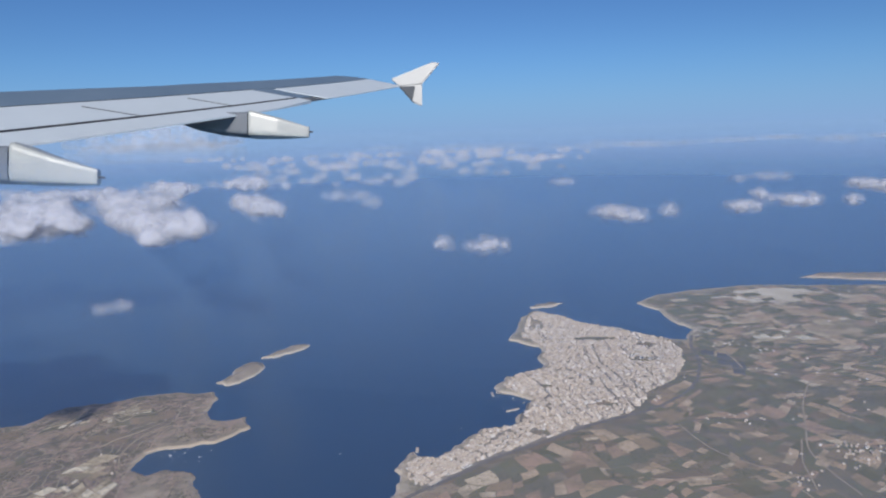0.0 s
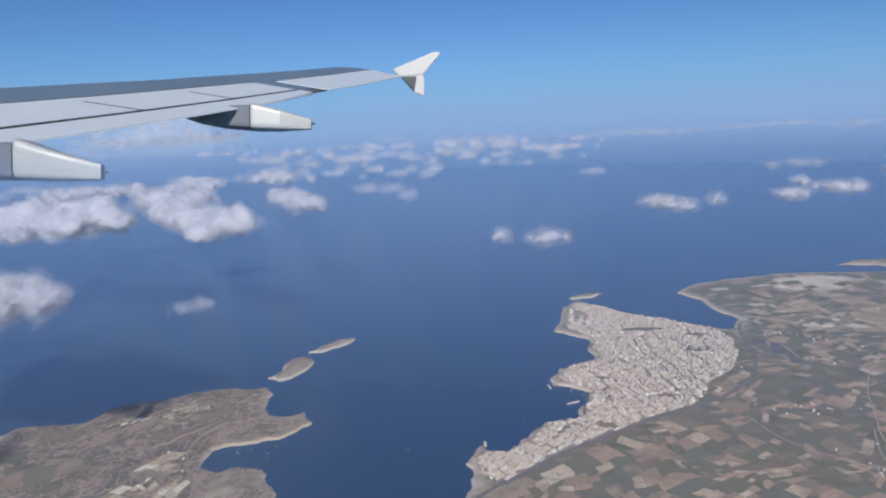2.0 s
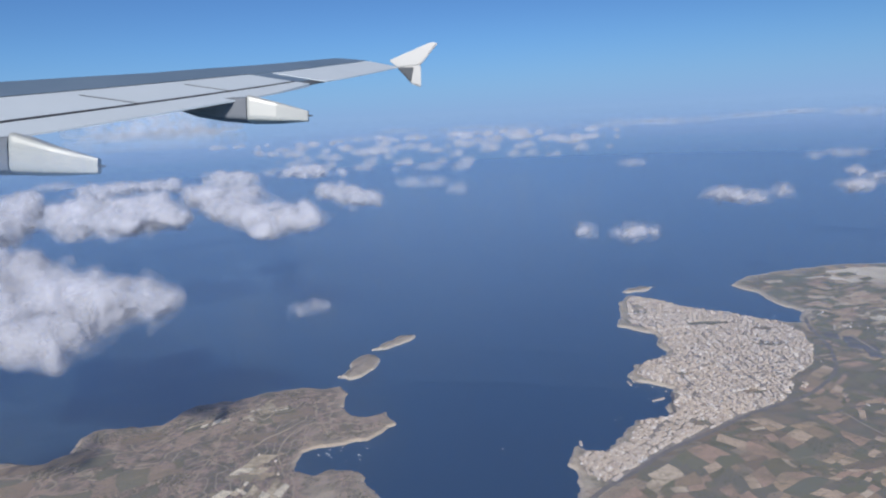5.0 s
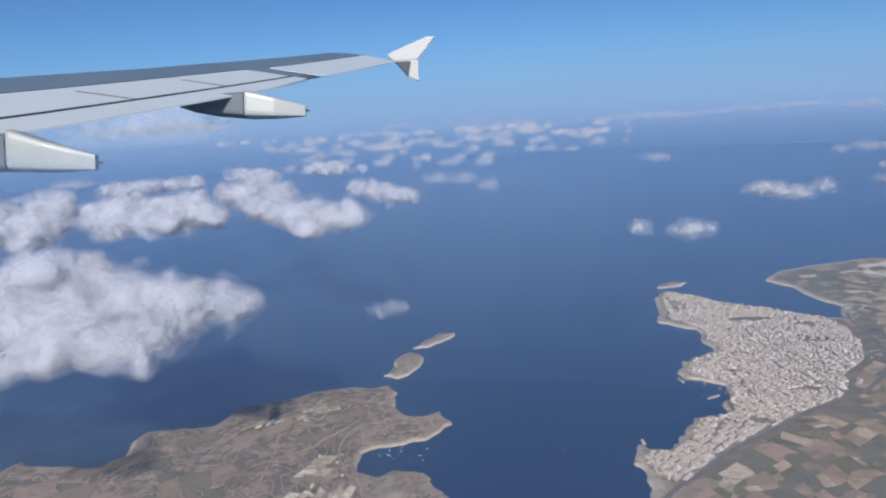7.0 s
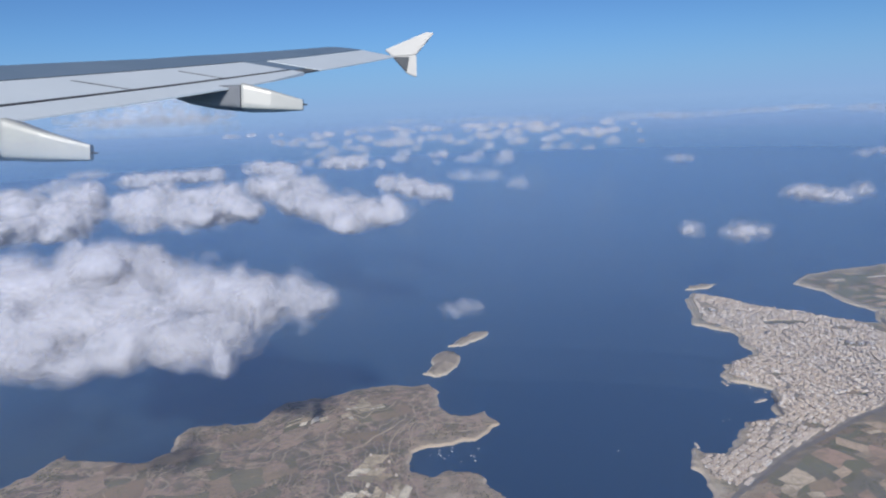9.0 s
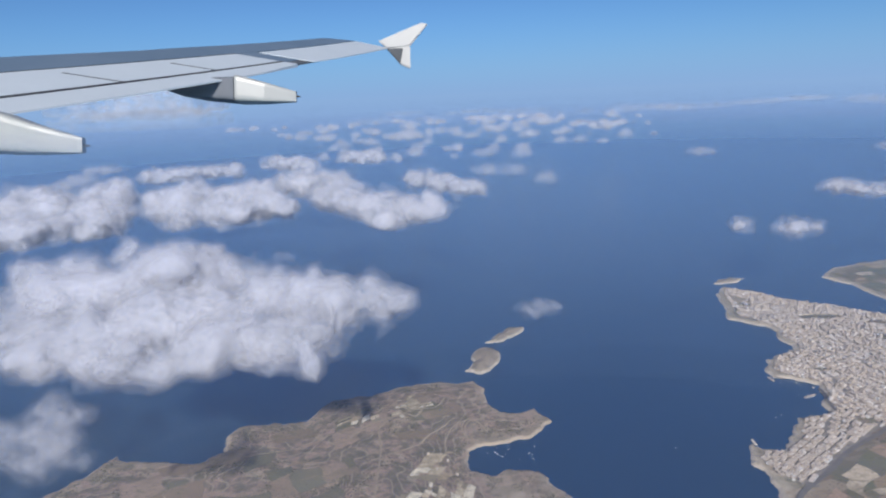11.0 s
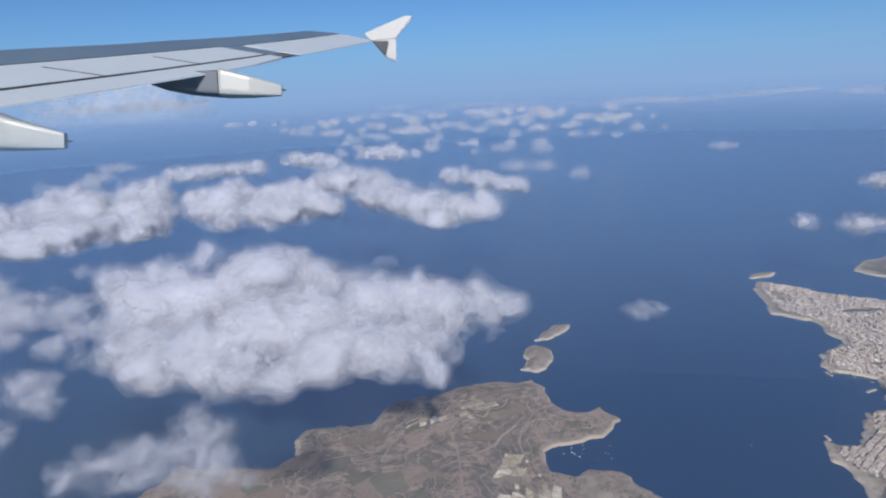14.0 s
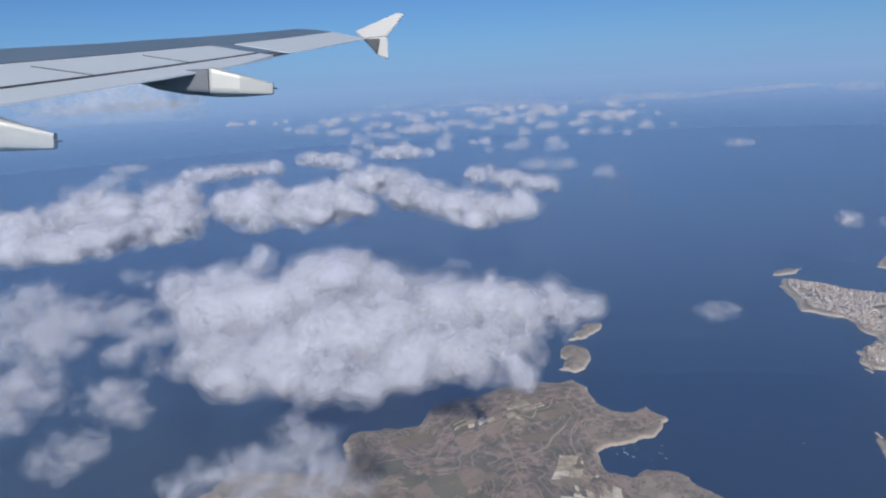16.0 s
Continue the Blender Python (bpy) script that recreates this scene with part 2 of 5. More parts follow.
def fbm(x, y, z, octaves=4, seed=0, billow=False, keep=0.5):
    total, amp, norm = 0.0, 1.0, 0.0
    for o in range(octaves):
        n = vnoise(x * 2**o + 7.3 * o, y * 2**o - 3.1 * o, z * 2**o + 1.7 * o, seed + o)
        if billow:
            n = 1 - np.abs(2 * n - 1)
        total, norm, amp = total + amp * n, norm + amp, amp * keep
    return total / norm


# ---- sea and distance ----
CENTRE = (-3.7, 0.5)


def build_sea():
    """Flat near the coast; from radius 78 it dips to the far rim, shaped so the camera sees the wing."""
    rings = [2, 5, 9, 14, 20, 27, 35, 44, 54, 64, 72, 78, 80, 90, 200, 800, 2500, 4800]
    seg, verts, faces = 128, [(*CENTRE, 0.0)], []
    for r in rings:
        z = 0.0 if r <= 78 else -(r - 78) * 0.09
        verts += [(CENTRE[0] + r * math.cos(2 * math.pi * k / seg), CENTRE[1] + r * math.sin(2 * math.pi * k / seg), z) for k in range(seg)]
    faces += [(0, 1 + k, 1 + (k + 1) % seg) for k in range(seg)]
    for i in range(len(rings) - 1):
        a, b = 1 + i * seg, 1 + (i + 1) * seg
        faces += [(a + k, b + k, b + (k + 1) % seg, a + (k + 1) % seg) for k in range(seg)]
    ob = mesh_object("water", verts, faces, SEA)
    tagged(ob, "deep blue open sea under a hazy sky", "sea", kind="structure")


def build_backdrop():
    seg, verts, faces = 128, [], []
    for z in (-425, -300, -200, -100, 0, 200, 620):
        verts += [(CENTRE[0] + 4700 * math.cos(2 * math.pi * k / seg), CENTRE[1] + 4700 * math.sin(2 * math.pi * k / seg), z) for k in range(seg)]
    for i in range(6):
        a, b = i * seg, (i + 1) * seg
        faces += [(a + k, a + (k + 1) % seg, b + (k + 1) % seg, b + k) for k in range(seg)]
    ob = mesh_object("backdrop", verts, faces, PAINTED_DISTANCE, True)
    tagged(ob, "glowing backdrop painted with far sea and horizon haze", "horizon", kind="structure")


def make_haze_sheet():
    m = Mat("haze_sheet_tint")
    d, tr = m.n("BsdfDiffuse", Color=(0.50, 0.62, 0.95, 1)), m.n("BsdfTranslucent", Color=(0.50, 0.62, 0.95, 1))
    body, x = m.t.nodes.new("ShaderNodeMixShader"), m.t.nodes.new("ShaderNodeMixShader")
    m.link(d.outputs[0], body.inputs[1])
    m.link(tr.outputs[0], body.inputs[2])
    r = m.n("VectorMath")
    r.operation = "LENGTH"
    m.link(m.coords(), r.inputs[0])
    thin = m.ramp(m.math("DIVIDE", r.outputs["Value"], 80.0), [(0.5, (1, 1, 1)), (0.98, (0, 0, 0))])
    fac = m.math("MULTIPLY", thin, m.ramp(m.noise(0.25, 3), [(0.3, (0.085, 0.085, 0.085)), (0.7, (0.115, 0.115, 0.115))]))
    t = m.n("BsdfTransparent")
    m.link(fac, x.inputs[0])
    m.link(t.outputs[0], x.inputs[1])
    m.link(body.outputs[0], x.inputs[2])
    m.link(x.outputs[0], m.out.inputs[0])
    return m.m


def build_haze_sheet():
    """Flat see-through disc added under the flight level; its bluish tint stands in for haze."""
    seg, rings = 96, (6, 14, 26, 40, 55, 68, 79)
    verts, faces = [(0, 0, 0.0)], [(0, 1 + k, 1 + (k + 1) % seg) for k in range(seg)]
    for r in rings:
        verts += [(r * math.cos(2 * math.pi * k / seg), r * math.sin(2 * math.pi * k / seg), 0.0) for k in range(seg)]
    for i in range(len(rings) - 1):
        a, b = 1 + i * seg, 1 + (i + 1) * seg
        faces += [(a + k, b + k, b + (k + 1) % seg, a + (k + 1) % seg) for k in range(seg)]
    ob = mesh_object("haze_layer", verts, faces, make_haze_sheet(), True)
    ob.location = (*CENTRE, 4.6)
    tagged(ob, "flat bluish see-through sheet added in place of haze", "haze", kind="structure")


def make_haze_shell():
    m = Mat("haze_shell_tint")
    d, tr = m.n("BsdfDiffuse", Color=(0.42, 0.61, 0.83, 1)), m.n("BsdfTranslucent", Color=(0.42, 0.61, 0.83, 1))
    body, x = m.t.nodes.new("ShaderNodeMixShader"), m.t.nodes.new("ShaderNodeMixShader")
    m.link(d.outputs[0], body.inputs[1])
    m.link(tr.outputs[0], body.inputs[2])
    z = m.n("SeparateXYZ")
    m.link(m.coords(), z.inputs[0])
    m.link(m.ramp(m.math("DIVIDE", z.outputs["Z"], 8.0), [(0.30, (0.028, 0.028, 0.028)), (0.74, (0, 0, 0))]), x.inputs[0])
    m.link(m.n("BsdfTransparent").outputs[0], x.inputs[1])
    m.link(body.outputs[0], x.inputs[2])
    m.link(x.outputs[0], m.out.inputs[0])
    return m.m


def build_haze_shells():
    """Bluish see-through shells added in place of haze: the farther the view goes, the more lie between."""
    air, seg = make_haze_shell(), 96
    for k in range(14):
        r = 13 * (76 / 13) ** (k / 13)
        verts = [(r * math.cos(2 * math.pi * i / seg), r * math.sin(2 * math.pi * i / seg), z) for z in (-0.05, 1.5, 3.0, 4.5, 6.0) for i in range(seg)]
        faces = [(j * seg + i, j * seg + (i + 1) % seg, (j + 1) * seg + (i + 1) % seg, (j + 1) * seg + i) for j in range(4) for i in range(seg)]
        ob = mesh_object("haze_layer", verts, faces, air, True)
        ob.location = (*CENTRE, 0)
        tagged(ob, "thin see-through shell added in place of haze over the sea", "haze", kind="structure")


build_sea()
build_backdrop()
build_haze_sheet()
build_haze_shells()

# ---- land ----
COAST_WEST = [(-26.0, -26.0), (-22.0, 2.0), (-18.0, 6.5), (-14.5, 8.2), (-12.9, 9.1), (-12.3, 9.97), (-12.08, 10.67), (-11.77, 10.44), (-11.13, 10.44), (-10.34, 10.32), (-10.11, 10.72),
              (-10.22, 11.25), (-10.09, 11.55), (-9.4, 11.70), (-8.8, 11.70), (-8.64, 12.14), (-8.42, 12.57), (-7.71, 12.75), (-7.05, 13.08), (-6.5, 13.26), (-5.9, 13.25),
              (-5.40, 13.30), (-5.15, 12.95), (-5.10, 12.30), (-4.85, 11.90), (-4.38, 11.90), (-4.18, 12.05), (-4.05, 11.75), (-3.89, 11.52), (-4.10, 11.18), (-4.38, 10.94)]
COAST_BAY = [(-4.81, 10.80), (-5.23, 10.74), (-5.48, 10.52), (-5.56, 10.23), (-5.47, 9.96), (-5.12, 9.80), (-4.85, 9.97), (-4.50, 9.94), (-4.26, 9.74), (-4.11, 9.40),
             (-3.89, 9.16), (-3.6, 8.4), (-3.0, 7.4), (-2.2, 6.9), (-1.4, 7.6), (-0.9, 8.6), (-0.70, 9.10), (-0.62, 9.60), (-0.74, 9.98), (-0.60, 10.30), (-0.48, 10.55),
             (-0.36, 10.34), (0.0, 10.34), (0.23, 10.58), (0.57, 11.14), (0.78, 11.40), (1.33, 11.52), (1.50, 11.70), (1.57, 12.05), (1.80, 12.41)]
COAST_TOWN = [(1.88, 12.72), (1.42, 13.03), (1.17, 13.13), (1.12, 13.40), (1.45, 14.02), (1.77, 14.30), (2.30, 14.50), (2.42, 14.81), (2.26, 15.20), (2.45, 15.90),
              (2.10, 16.25), (1.65, 16.66), (1.92, 17.70), (2.20, 18.80), (2.62, 19.42), (3.50, 18.75), (3.90, 18.05), (4.90, 17.45), (5.45, 16.95), (5.98, 16.57), (6.45, 16.5),
              (6.96, 17.35), (6.61, 18.07), (6.50, 19.31), (6.07, 20.13), (6.99, 21.07), (8.54, 21.64), (10.78, 22.25), (12.3, 22.0), (15.0, 21.9), (22.0, 21.0), (34.0, 22.0), (34.0, -26.0)]
LAND_EDGE = np.array(COAST_WEST + COAST_BAY + COAST_TOWN)
TOWN_EDGE = np.array([(-0.1, 9.13), (0.26, 9.54), (1.04, 10.15), (1.8, 10.74), (2.49, 11.16), (2.97, 11.38), (3.59, 11.73), (4.21, 12.36), (4.43, 12.91), (5.27, 13.66),
                      (5.75, 14.51), (6.05, 15.6), (5.85, 16.5), (5.3, 16.95), (4.8, 17.4), (3.85, 18.0), (3.45, 18.65), (2.65, 19.2), (2.35, 18.6), (2.2, 17.7), (2.0, 16.8),
                      (2.4, 16.2), (2.6, 15.7), (2.4, 15.2), (2.55, 14.8), (2.4, 14.4), (1.8, 14.2), (1.3, 13.45), (1.5, 13.15), (2.0, 12.75), (1.9, 12.3),
                      (1.68, 12.0), (1.6, 11.6), (1.3, 11.42), (0.85, 11.3), (0.35, 10.55), (0.0, 10.25), (-0.4, 10.25), (-0.6, 10.0), (-0.5, 9.6)])
ISLAND_BIG = np.array([(-5.54, 13.88), (-5.44, 14.28), (-5.30, 14.98), (-5.05, 15.18), (-4.86, 15.12), (-4.70, 14.84), (-4.72, 14.28), (-5.0, 13.84), (-5.27, 13.68)])
ISLAND_SMALL = np.array([(-5.00, 15.50), (-4.74, 15.98), (-4.36, 16.42), (-3.88, 16.48), (-4.18, 15.96), (-4.52, 15.72), (-4.85, 15.45)])
ISLET = np.array([(2.50, 19.75), (2.75, 20.15), (3.30, 20.38), (3.65, 20.25), (3.45, 19.95), (2.90, 19.75)])
FAR_LAND = np.array([(13.0, 23.2), (13.9, 23.75), (16.0, 23.6), (24.0, 24.5), (34.0, 25.0), (34.0, 23.0), (22.0, 22.3), (15.8, 22.5)])


def signed(x, y, poly):
    """Distance to the outline, positive inside."""
    best, inside = np.full(x.shape, 1e9), np.zeros(x.shape, bool)
    for (ax, ay), (bx, by) in zip(poly, np.roll(poly, -1, 0)):
        ex, ey = bx - ax, by - ay
        s = np.clip(((x - ax) * ex + (y - ay) * ey) / (ex * ex + ey * ey), 0, 1)
        best = np.minimum(best, np.hypot(x - ax - s * ex, y - ay - s * ey))
        if ey:
            inside ^= ((ay > y) != (by > y)) & (x < ex * (y - ay) / ey + ax)
    return np.where(inside, best, -best)


def rough_shore(x, y, poly, amp=0.26):
    return signed(x, y, poly) + amp * (fbm(x * 3.7, y * 3.7, x * 0, 5, 5, False, 0.6) - 0.5)


def step(a):
    a = np.clip(a, 0, 1)
    return a * a * (3 - 2 * a)


def land_height(x, y):
    d = rough_shore(x, y, LAND_EDGE)
    h = np.where(d > 0, 0.035 * step(d / 0.05) + 0.02 * np.sqrt(np.maximum(d, 0)), d * 0.8)
    hills = fbm(x * 0.45, y * 0.45, x * 0, 4, 11) - 0.35
    west = step((-3.5 - x) / 2.0)
    h = h + step(d / 1.2) * (west * 0.30 * hills + (1 - west) * 0.06 * hills)
    h = h + step(d / 0.4) * west * 0.03 * (fbm(x * 2.2, y * 2.2, x * 0, 4, 12) - 0.5)
    h = h + 0.25 * step((x - 8) / 6) * step((y - 13) / 6) * step(d / 2) * np.maximum(hills + 0.2, 0)
    return np.maximum(h, -0.12)


def sheet(name, xs, ys, height, material, label, category):
    gx, gy = np.meshgrid(xs, ys)
    gz = height(gx, gy)
    keep = gz > -0.11
    w = len(xs)
    idx = np.arange(gx.size).reshape(gx.shape)
    cell = keep[:-1, :-1] | keep[1:, :-1] | keep[:-1, 1:] | keep[1:, 1:]
    quads = np.stack([idx[:-1, :-1], idx[:-1, 1:], idx[1:, 1:], idx[1:, :-1]], -1)[cell]
    used, inv = np.unique(quads, return_inverse=True)
    verts = np.stack([gx.ravel(), gy.ravel(), gz.ravel()], 1)[used]
    ob = mesh_object(name, verts, inv.reshape(-1, 4), material, True)
    return tagged(ob, label, category, kind="structure")


def island_height(poly, top, seed):
    def height(x, y):
        d = rough_shore(x, y, poly, 0.32)
        h = np.where(d > 0, 0.04 * step(d / 0.04) + top * step(d / 0.35), d * 0.8)
        h = h + step(d / 0.15) * 0.02 * (fbm(x * 5, y * 5, x * 0, 4, seed) - 0.4)
        return np.maximum(h, -0.12)
    return height


def span(a, b, s):
    return np.linspace(a, b, int(round((b - a) / s)) + 1)


sheet("ground", span(-19.0, -2.2, 0.045), span(7.5, 13.7, 0.045), land_height, SCRUB, "dry brown rocky headland with scrub and terraces", "headland")
sheet("ground", span(-2.2, 8.0, 0.04), span(7.5, 22.6, 0.045), land_height, FIELDS, "flat coastal farmland in tan and green plots", "farmland")
sheet("ground", span(8.0, 34.0, 0.09), span(7.5, 23.0, 0.08), land_height, FIELDS, "hazy brown farmland rising behind the coast", "farmland")
sheet("ground", span(-26.5, 34.0, 0.25), span(-26.5, 7.5, 0.25), land_height, FIELDS, "inland farmland under the flight path", "farmland")
for poly, top, lab in ((ISLAND_BIG, 0.07, "low bare rocky island with a pale shore"), (ISLAND_SMALL, 0.05, "narrow bare rocky islet"), (ISLET, 0.03, "flat pale rock islet off the point")):
    lo, hi = poly.min(0) - 0.2, poly.max(0) + 0.2
    sheet("ground", span(lo[0], hi[0], 0.025), span(lo[1], hi[1], 0.03), island_height(poly, top, 21), ROCK, lab, "island")
sheet("ground", span(12.6, 34.0, 0.12), span(22.0, 25.3, 0.08), island_height(FAR_LAND, 0.08, 22), SCRUB, "distant pale strip of coast", "coast")


# ---- town ----
def stone(name, stops, scale=9.0, rough=0.9):
    """Weathered limestone and render; every house a little different."""
    m = Mat(name)
    pick = m.t.nodes.new("ShaderNodeObjectInfo").outputs["Random"]
    geo = m.t.nodes.new("ShaderNodeNewGeometry").outputs["Random Per Island"]
    c = m.ramp(m.math("FRACT", m.math("ADD", pick, geo)), stops)
    c = m.mix(m.math("MULTIPLY", m.noise(scale, 4, 0.6), 0.22), c, (0.46, 0.40, 0.35))
    return m.done(c, rough, 0, 0.2)


WALLS = stone("limestone_walls", [(0.0, (0.56, 0.48, 0.40)), (0.35, (0.66, 0.58, 0.49)), (0.6, (0.46, 0.39, 0.33)), (0.85, (0.72, 0.65, 0.58)), (1.0, (0.84, 0.82, 0.80))])
ROOFS = stone("flat_roof_screed", [(0.0, (0.62, 0.53, 0.45)), (0.25, (0.74, 0.65, 0.57)), (0.42, (0.36, 0.30, 0.26)), (0.55, (0.66, 0.57, 0.47)), (0.72, (0.80, 0.72, 0.63)), (0.80, (0.50, 0.38, 0.31)), (0.88, (0.80, 0.75, 0.69)), (1.0, (0.92, 0.92, 0.91))])
ASPHALT = paint("asphalt_road", (0.17, 0.16, 0.155), (0.23, 0.215, 0.20), 6.0, 0.9, 0, 0.2)
DIRT = paint("dirt_track", (0.36, 0.30, 0.23), (0.44, 0.37, 0.29), 5.0, 0.95, 0, 0.1)
STREET = paint("street_paving", (0.21, 0.195, 0.18), (0.34, 0.31, 0.275), 8.0, 0.9, 0, 0.2)
BOAT_WHITE = paint("boat_gelcoat", (0.78, 0.78, 0.78), (0.82, 0.82, 0.82), 30.0, 0.4)
GLASS_DARK = paint("dark_glazing", (0.05, 0.06, 0.08), (0.08, 0.09, 0.11), 30.0, 0.25)
PAN = paint("salt_pan_water", (0.13, 0.135, 0.15), (0.19, 0.185, 0.19), 2.5, 0.85, 0, 0.1)


def land_mask(x, y, poly):
    return signed(np.atleast_1d(np.float64(x)), np.atleast_1d(np.float64(y)), poly)


def ground_at(x, y):
    return float(land_height(np.array([float(x)]), np.array([float(y)]))[0])


def box_shell(w, d, h, wall=0.006, rim=0.006):
    """Walls with a parapet round a sunken flat roof: (wall vertices, wall faces), (roof vertices, roof faces)."""
    a, b, i, j = w / 2, d / 2, w / 2 - wall, d / 2 - wall
    outer = [(-a, -b), (a, -b), (a, b), (-a, b)]
    inner = [(-i, -j), (i, -j), (i, j), (-i, j)]
    v = [(x, y, -0.03) for x, y in outer] + [(x, y, h) for x, y in outer] + [(x, y, h) for x, y in inner] + [(x, y, h - rim) for x, y in inner]
    f = [(k, (k + 1) % 4, 4 + (k + 1) % 4, 4 + k) for k in range(4)]
    f += [(4 + k, 4 + (k + 1) % 4, 8 + (k + 1) % 4, 8 + k) for k in range(4)]
    f += [(8 + k, 8 + (k + 1) % 4, 12 + (k + 1) % 4, 12 + k) for k in range(4)]
    return (v, f), ([(x, y, h - rim) for x, y in inner], [(0, 1, 2, 3)])


def cuboid(x, y, z, w, d, h):
    v = [(x + sx * w / 2, y + sy * d / 2, z + k * h) for k in (0, 1) for sx, sy in ((-1, -1), (1, -1), (1, 1), (-1, 1))]
    return v, [(3, 2, 1, 0), (4, 5, 6, 7)] + [(k, (k + 1) % 4, 4 + (k + 1) % 4, 4 + k) for k in range(4)]


class Pile:
    """Collects many small meshes into one."""

    def __init__(self):
        self.v, self.f = [], []

    def add(self, v, f, x=0.0, y=0.0, z=0.0, turn=0.0):
        n, c, s_ = len(self.v), math.cos(turn), math.sin(turn)
        self.v += [(x + c * p[0] - s_ * p[1], y + s_ * p[0] + c * p[1], z + p[2]) for p in v]
        self.f += [tuple(n + k for k in q) for q in f]

    def make(self, name, material):
        return mesh_object(name, self.v, self.f, material)


def plan_town(edge, angle, rnd, block=(0.24, 0.108), street=0.022, parks=()):
    """House plots in crooked blocks between streets: rows of x, y, turn, width, depth, height."""
    lo, hi = edge.min(0), edge.max(0)
    mid, reach = (lo + hi) / 2, float(np.hypot(*(hi - lo))) / 2
    ca, sa = math.cos(angle), math.sin(angle)
    plots, cols = [], []
    u = -reach
    while u < reach:
        length = block[0] * rnd.uniform(0.6, 1.6)
        cols.append((u, length))
        u += length + street * rnd.choice((0.7, 1.0, 1.0, 1.0, 2.2))
    v, row_count, shift = -reach, 0, 0.0
    while v < reach:
        row_count += 1
        if row_count % 3 == 1:
            shift = rnd.uniform(-0.2, 0.2)
        depth = block[1] * rnd.uniform(0.75, 1.35)
        for u, length in cols:
            bend = 0.16 * math.sin(1.3 * u + 0.9 * v) + 0.05 * math.sin(3.7 * u)
            skew = rnd.uniform(-0.09, 0.09)
            cu, cv = u + shift + length / 2, v + depth / 2 + bend
            cs, ss = math.cos(skew), math.sin(skew)
            for row in (-1, 1):
                p = -length / 2
                while p < length / 2 - 0.02:
                    w = min(rnd.choice((0.028, 0.036, 0.045, 0.06, 0.085)) * rnd.uniform(0.85, 1.15), length / 2 - p)
                    q = row * depth * 0.25
                    pu, pv = cu + cs * (p + w / 2) - ss * q, cv + ss * (p + w / 2) + cs * q
                    if rnd.random() > 0.08:
                        plots.append((mid[0] + ca * pu - sa * pv, mid[1] + sa * pu + ca * pv, angle + skew, w * 0.97, depth * rnd.uniform(0.40, 0.51), rnd.choice((0.018, 0.022, 0.028, 0.034, 0.040, 0.055)) * rnd.uniform(0.9, 1.1)))
                    p += w
        v += depth + street * rnd.choice((0.8, 1.0, 1.0, 1.4))
    arr = np.array(plots)
    ok = signed(arr[:, 0], arr[:, 1], edge) > 0.01
    road_way = np.array(BYPASS)
    for (ax, ay), (bx, by) in zip(road_way, road_way[1:]):
        k = np.clip(((arr[:, 0] - ax) * (bx - ax) + (arr[:, 1] - ay) * (by - ay)) / ((bx - ax) ** 2 + (by - ay) ** 2), 0, 1)
        ok &= np.hypot(arr[:, 0] - ax - k * (bx - ax), arr[:, 1] - ay - k * (by - ay)) > 0.11
    for px, py, pr, pq in parks:
        ok &= ((arr[:, 0] - px) / pr) ** 2 + ((arr[:, 1] - py) / pq) ** 2 > 1
    return arr[ok]


BYPASS = [(-0.75, 8.6), (-0.37, 9.10), (0.30, 9.60), (0.99, 10.18), (1.85, 10.72), (3.04, 11.47), (4.03, 11.92), (4.75, 12.42), (5.55, 13.25), (6.15, 14.6), (6.4, 15.9), (6.7, 16.7)]
rnd = random.Random(17)
TOWN_PARKS = [(4.0, 16.5, 0.6, 0.17), (4.9, 14.9, 0.3, 0.16), (2.55, 17.9, 0.2, 0.5), (2.3, 13.3, 0.16, 0.1), (1.9, 11.15, 0.2, 0.12), (3.4, 12.35, 0.25, 0.12), (5.2, 16.0, 0.3, 0.14)]
plots = []
for turn, where in ((37, lambda p: (p[:, 1] < 11.6) & (p[:, 0] < 2.6)), (18, lambda p: (p[:, 1] < 14.6) & ~((p[:, 1] < 11.6) & (p[:, 0] < 2.6)) & (p[:, 0] < 3.3)),
                    (9, lambda p: (p[:, 1] < 16.0) & (p[:, 1] >= 11.6) & (p[:, 0] >= 3.3)), (26, lambda p: (p[:, 1] >= 14.6) & (p[:, 1] < 16.0) & (p[:, 0] < 3.3)), (4, lambda p: p[:, 1] >= 16.0)):
    some = plan_town(TOWN_EDGE, radians(turn), rnd, parks=TOWN_PARKS)
    plots.append(some[where(some)])
plots = np.concatenate(plots)
order = np.argsort(plots[:, 1])
near, rest = plots[order[:300]], plots[order[300:]]


def house_kit(w, d, h, rnd):
    """One flat-roofed limestone house: walls, roof, stair hut and a water tank."""
    (wv, wf), (rv, rf) = box_shell(w, d, h)
    hut = cuboid(rnd.uniform(-0.2, 0.2) * w, rnd.uniform(-0.2, 0.2) * d, h - 0.006, w * 0.28, d * 0.28, 0.012)
    tank = cuboid(0.3 * w, -0.3 * d, h - 0.006, 0.006, 0.006, 0.006)
    return (wv, wf), (rv, rf), hut, tank


kits = []
for k in range(10):
    w, d, h = rnd.uniform(0.035, 0.065), rnd.uniform(0.045, 0.06), rnd.choice((0.022, 0.028, 0.034, 0.04, 0.05))
    top = new("town_house")
    tagged(top, "flat-roofed limestone house in a terraced street", "house", "houses of the seaside town")
    for (v, f), name, mat in zip(house_kit(w, d, h, rnd), ("house_shell", "flat_roof", "stair_hut", "water_tank"), (WALLS, ROOFS, WALLS, BOAT_WHITE)):
        ob = mesh_object(name, v, f, mat)
        ob.parent = top
    kits.append((top, w, d))
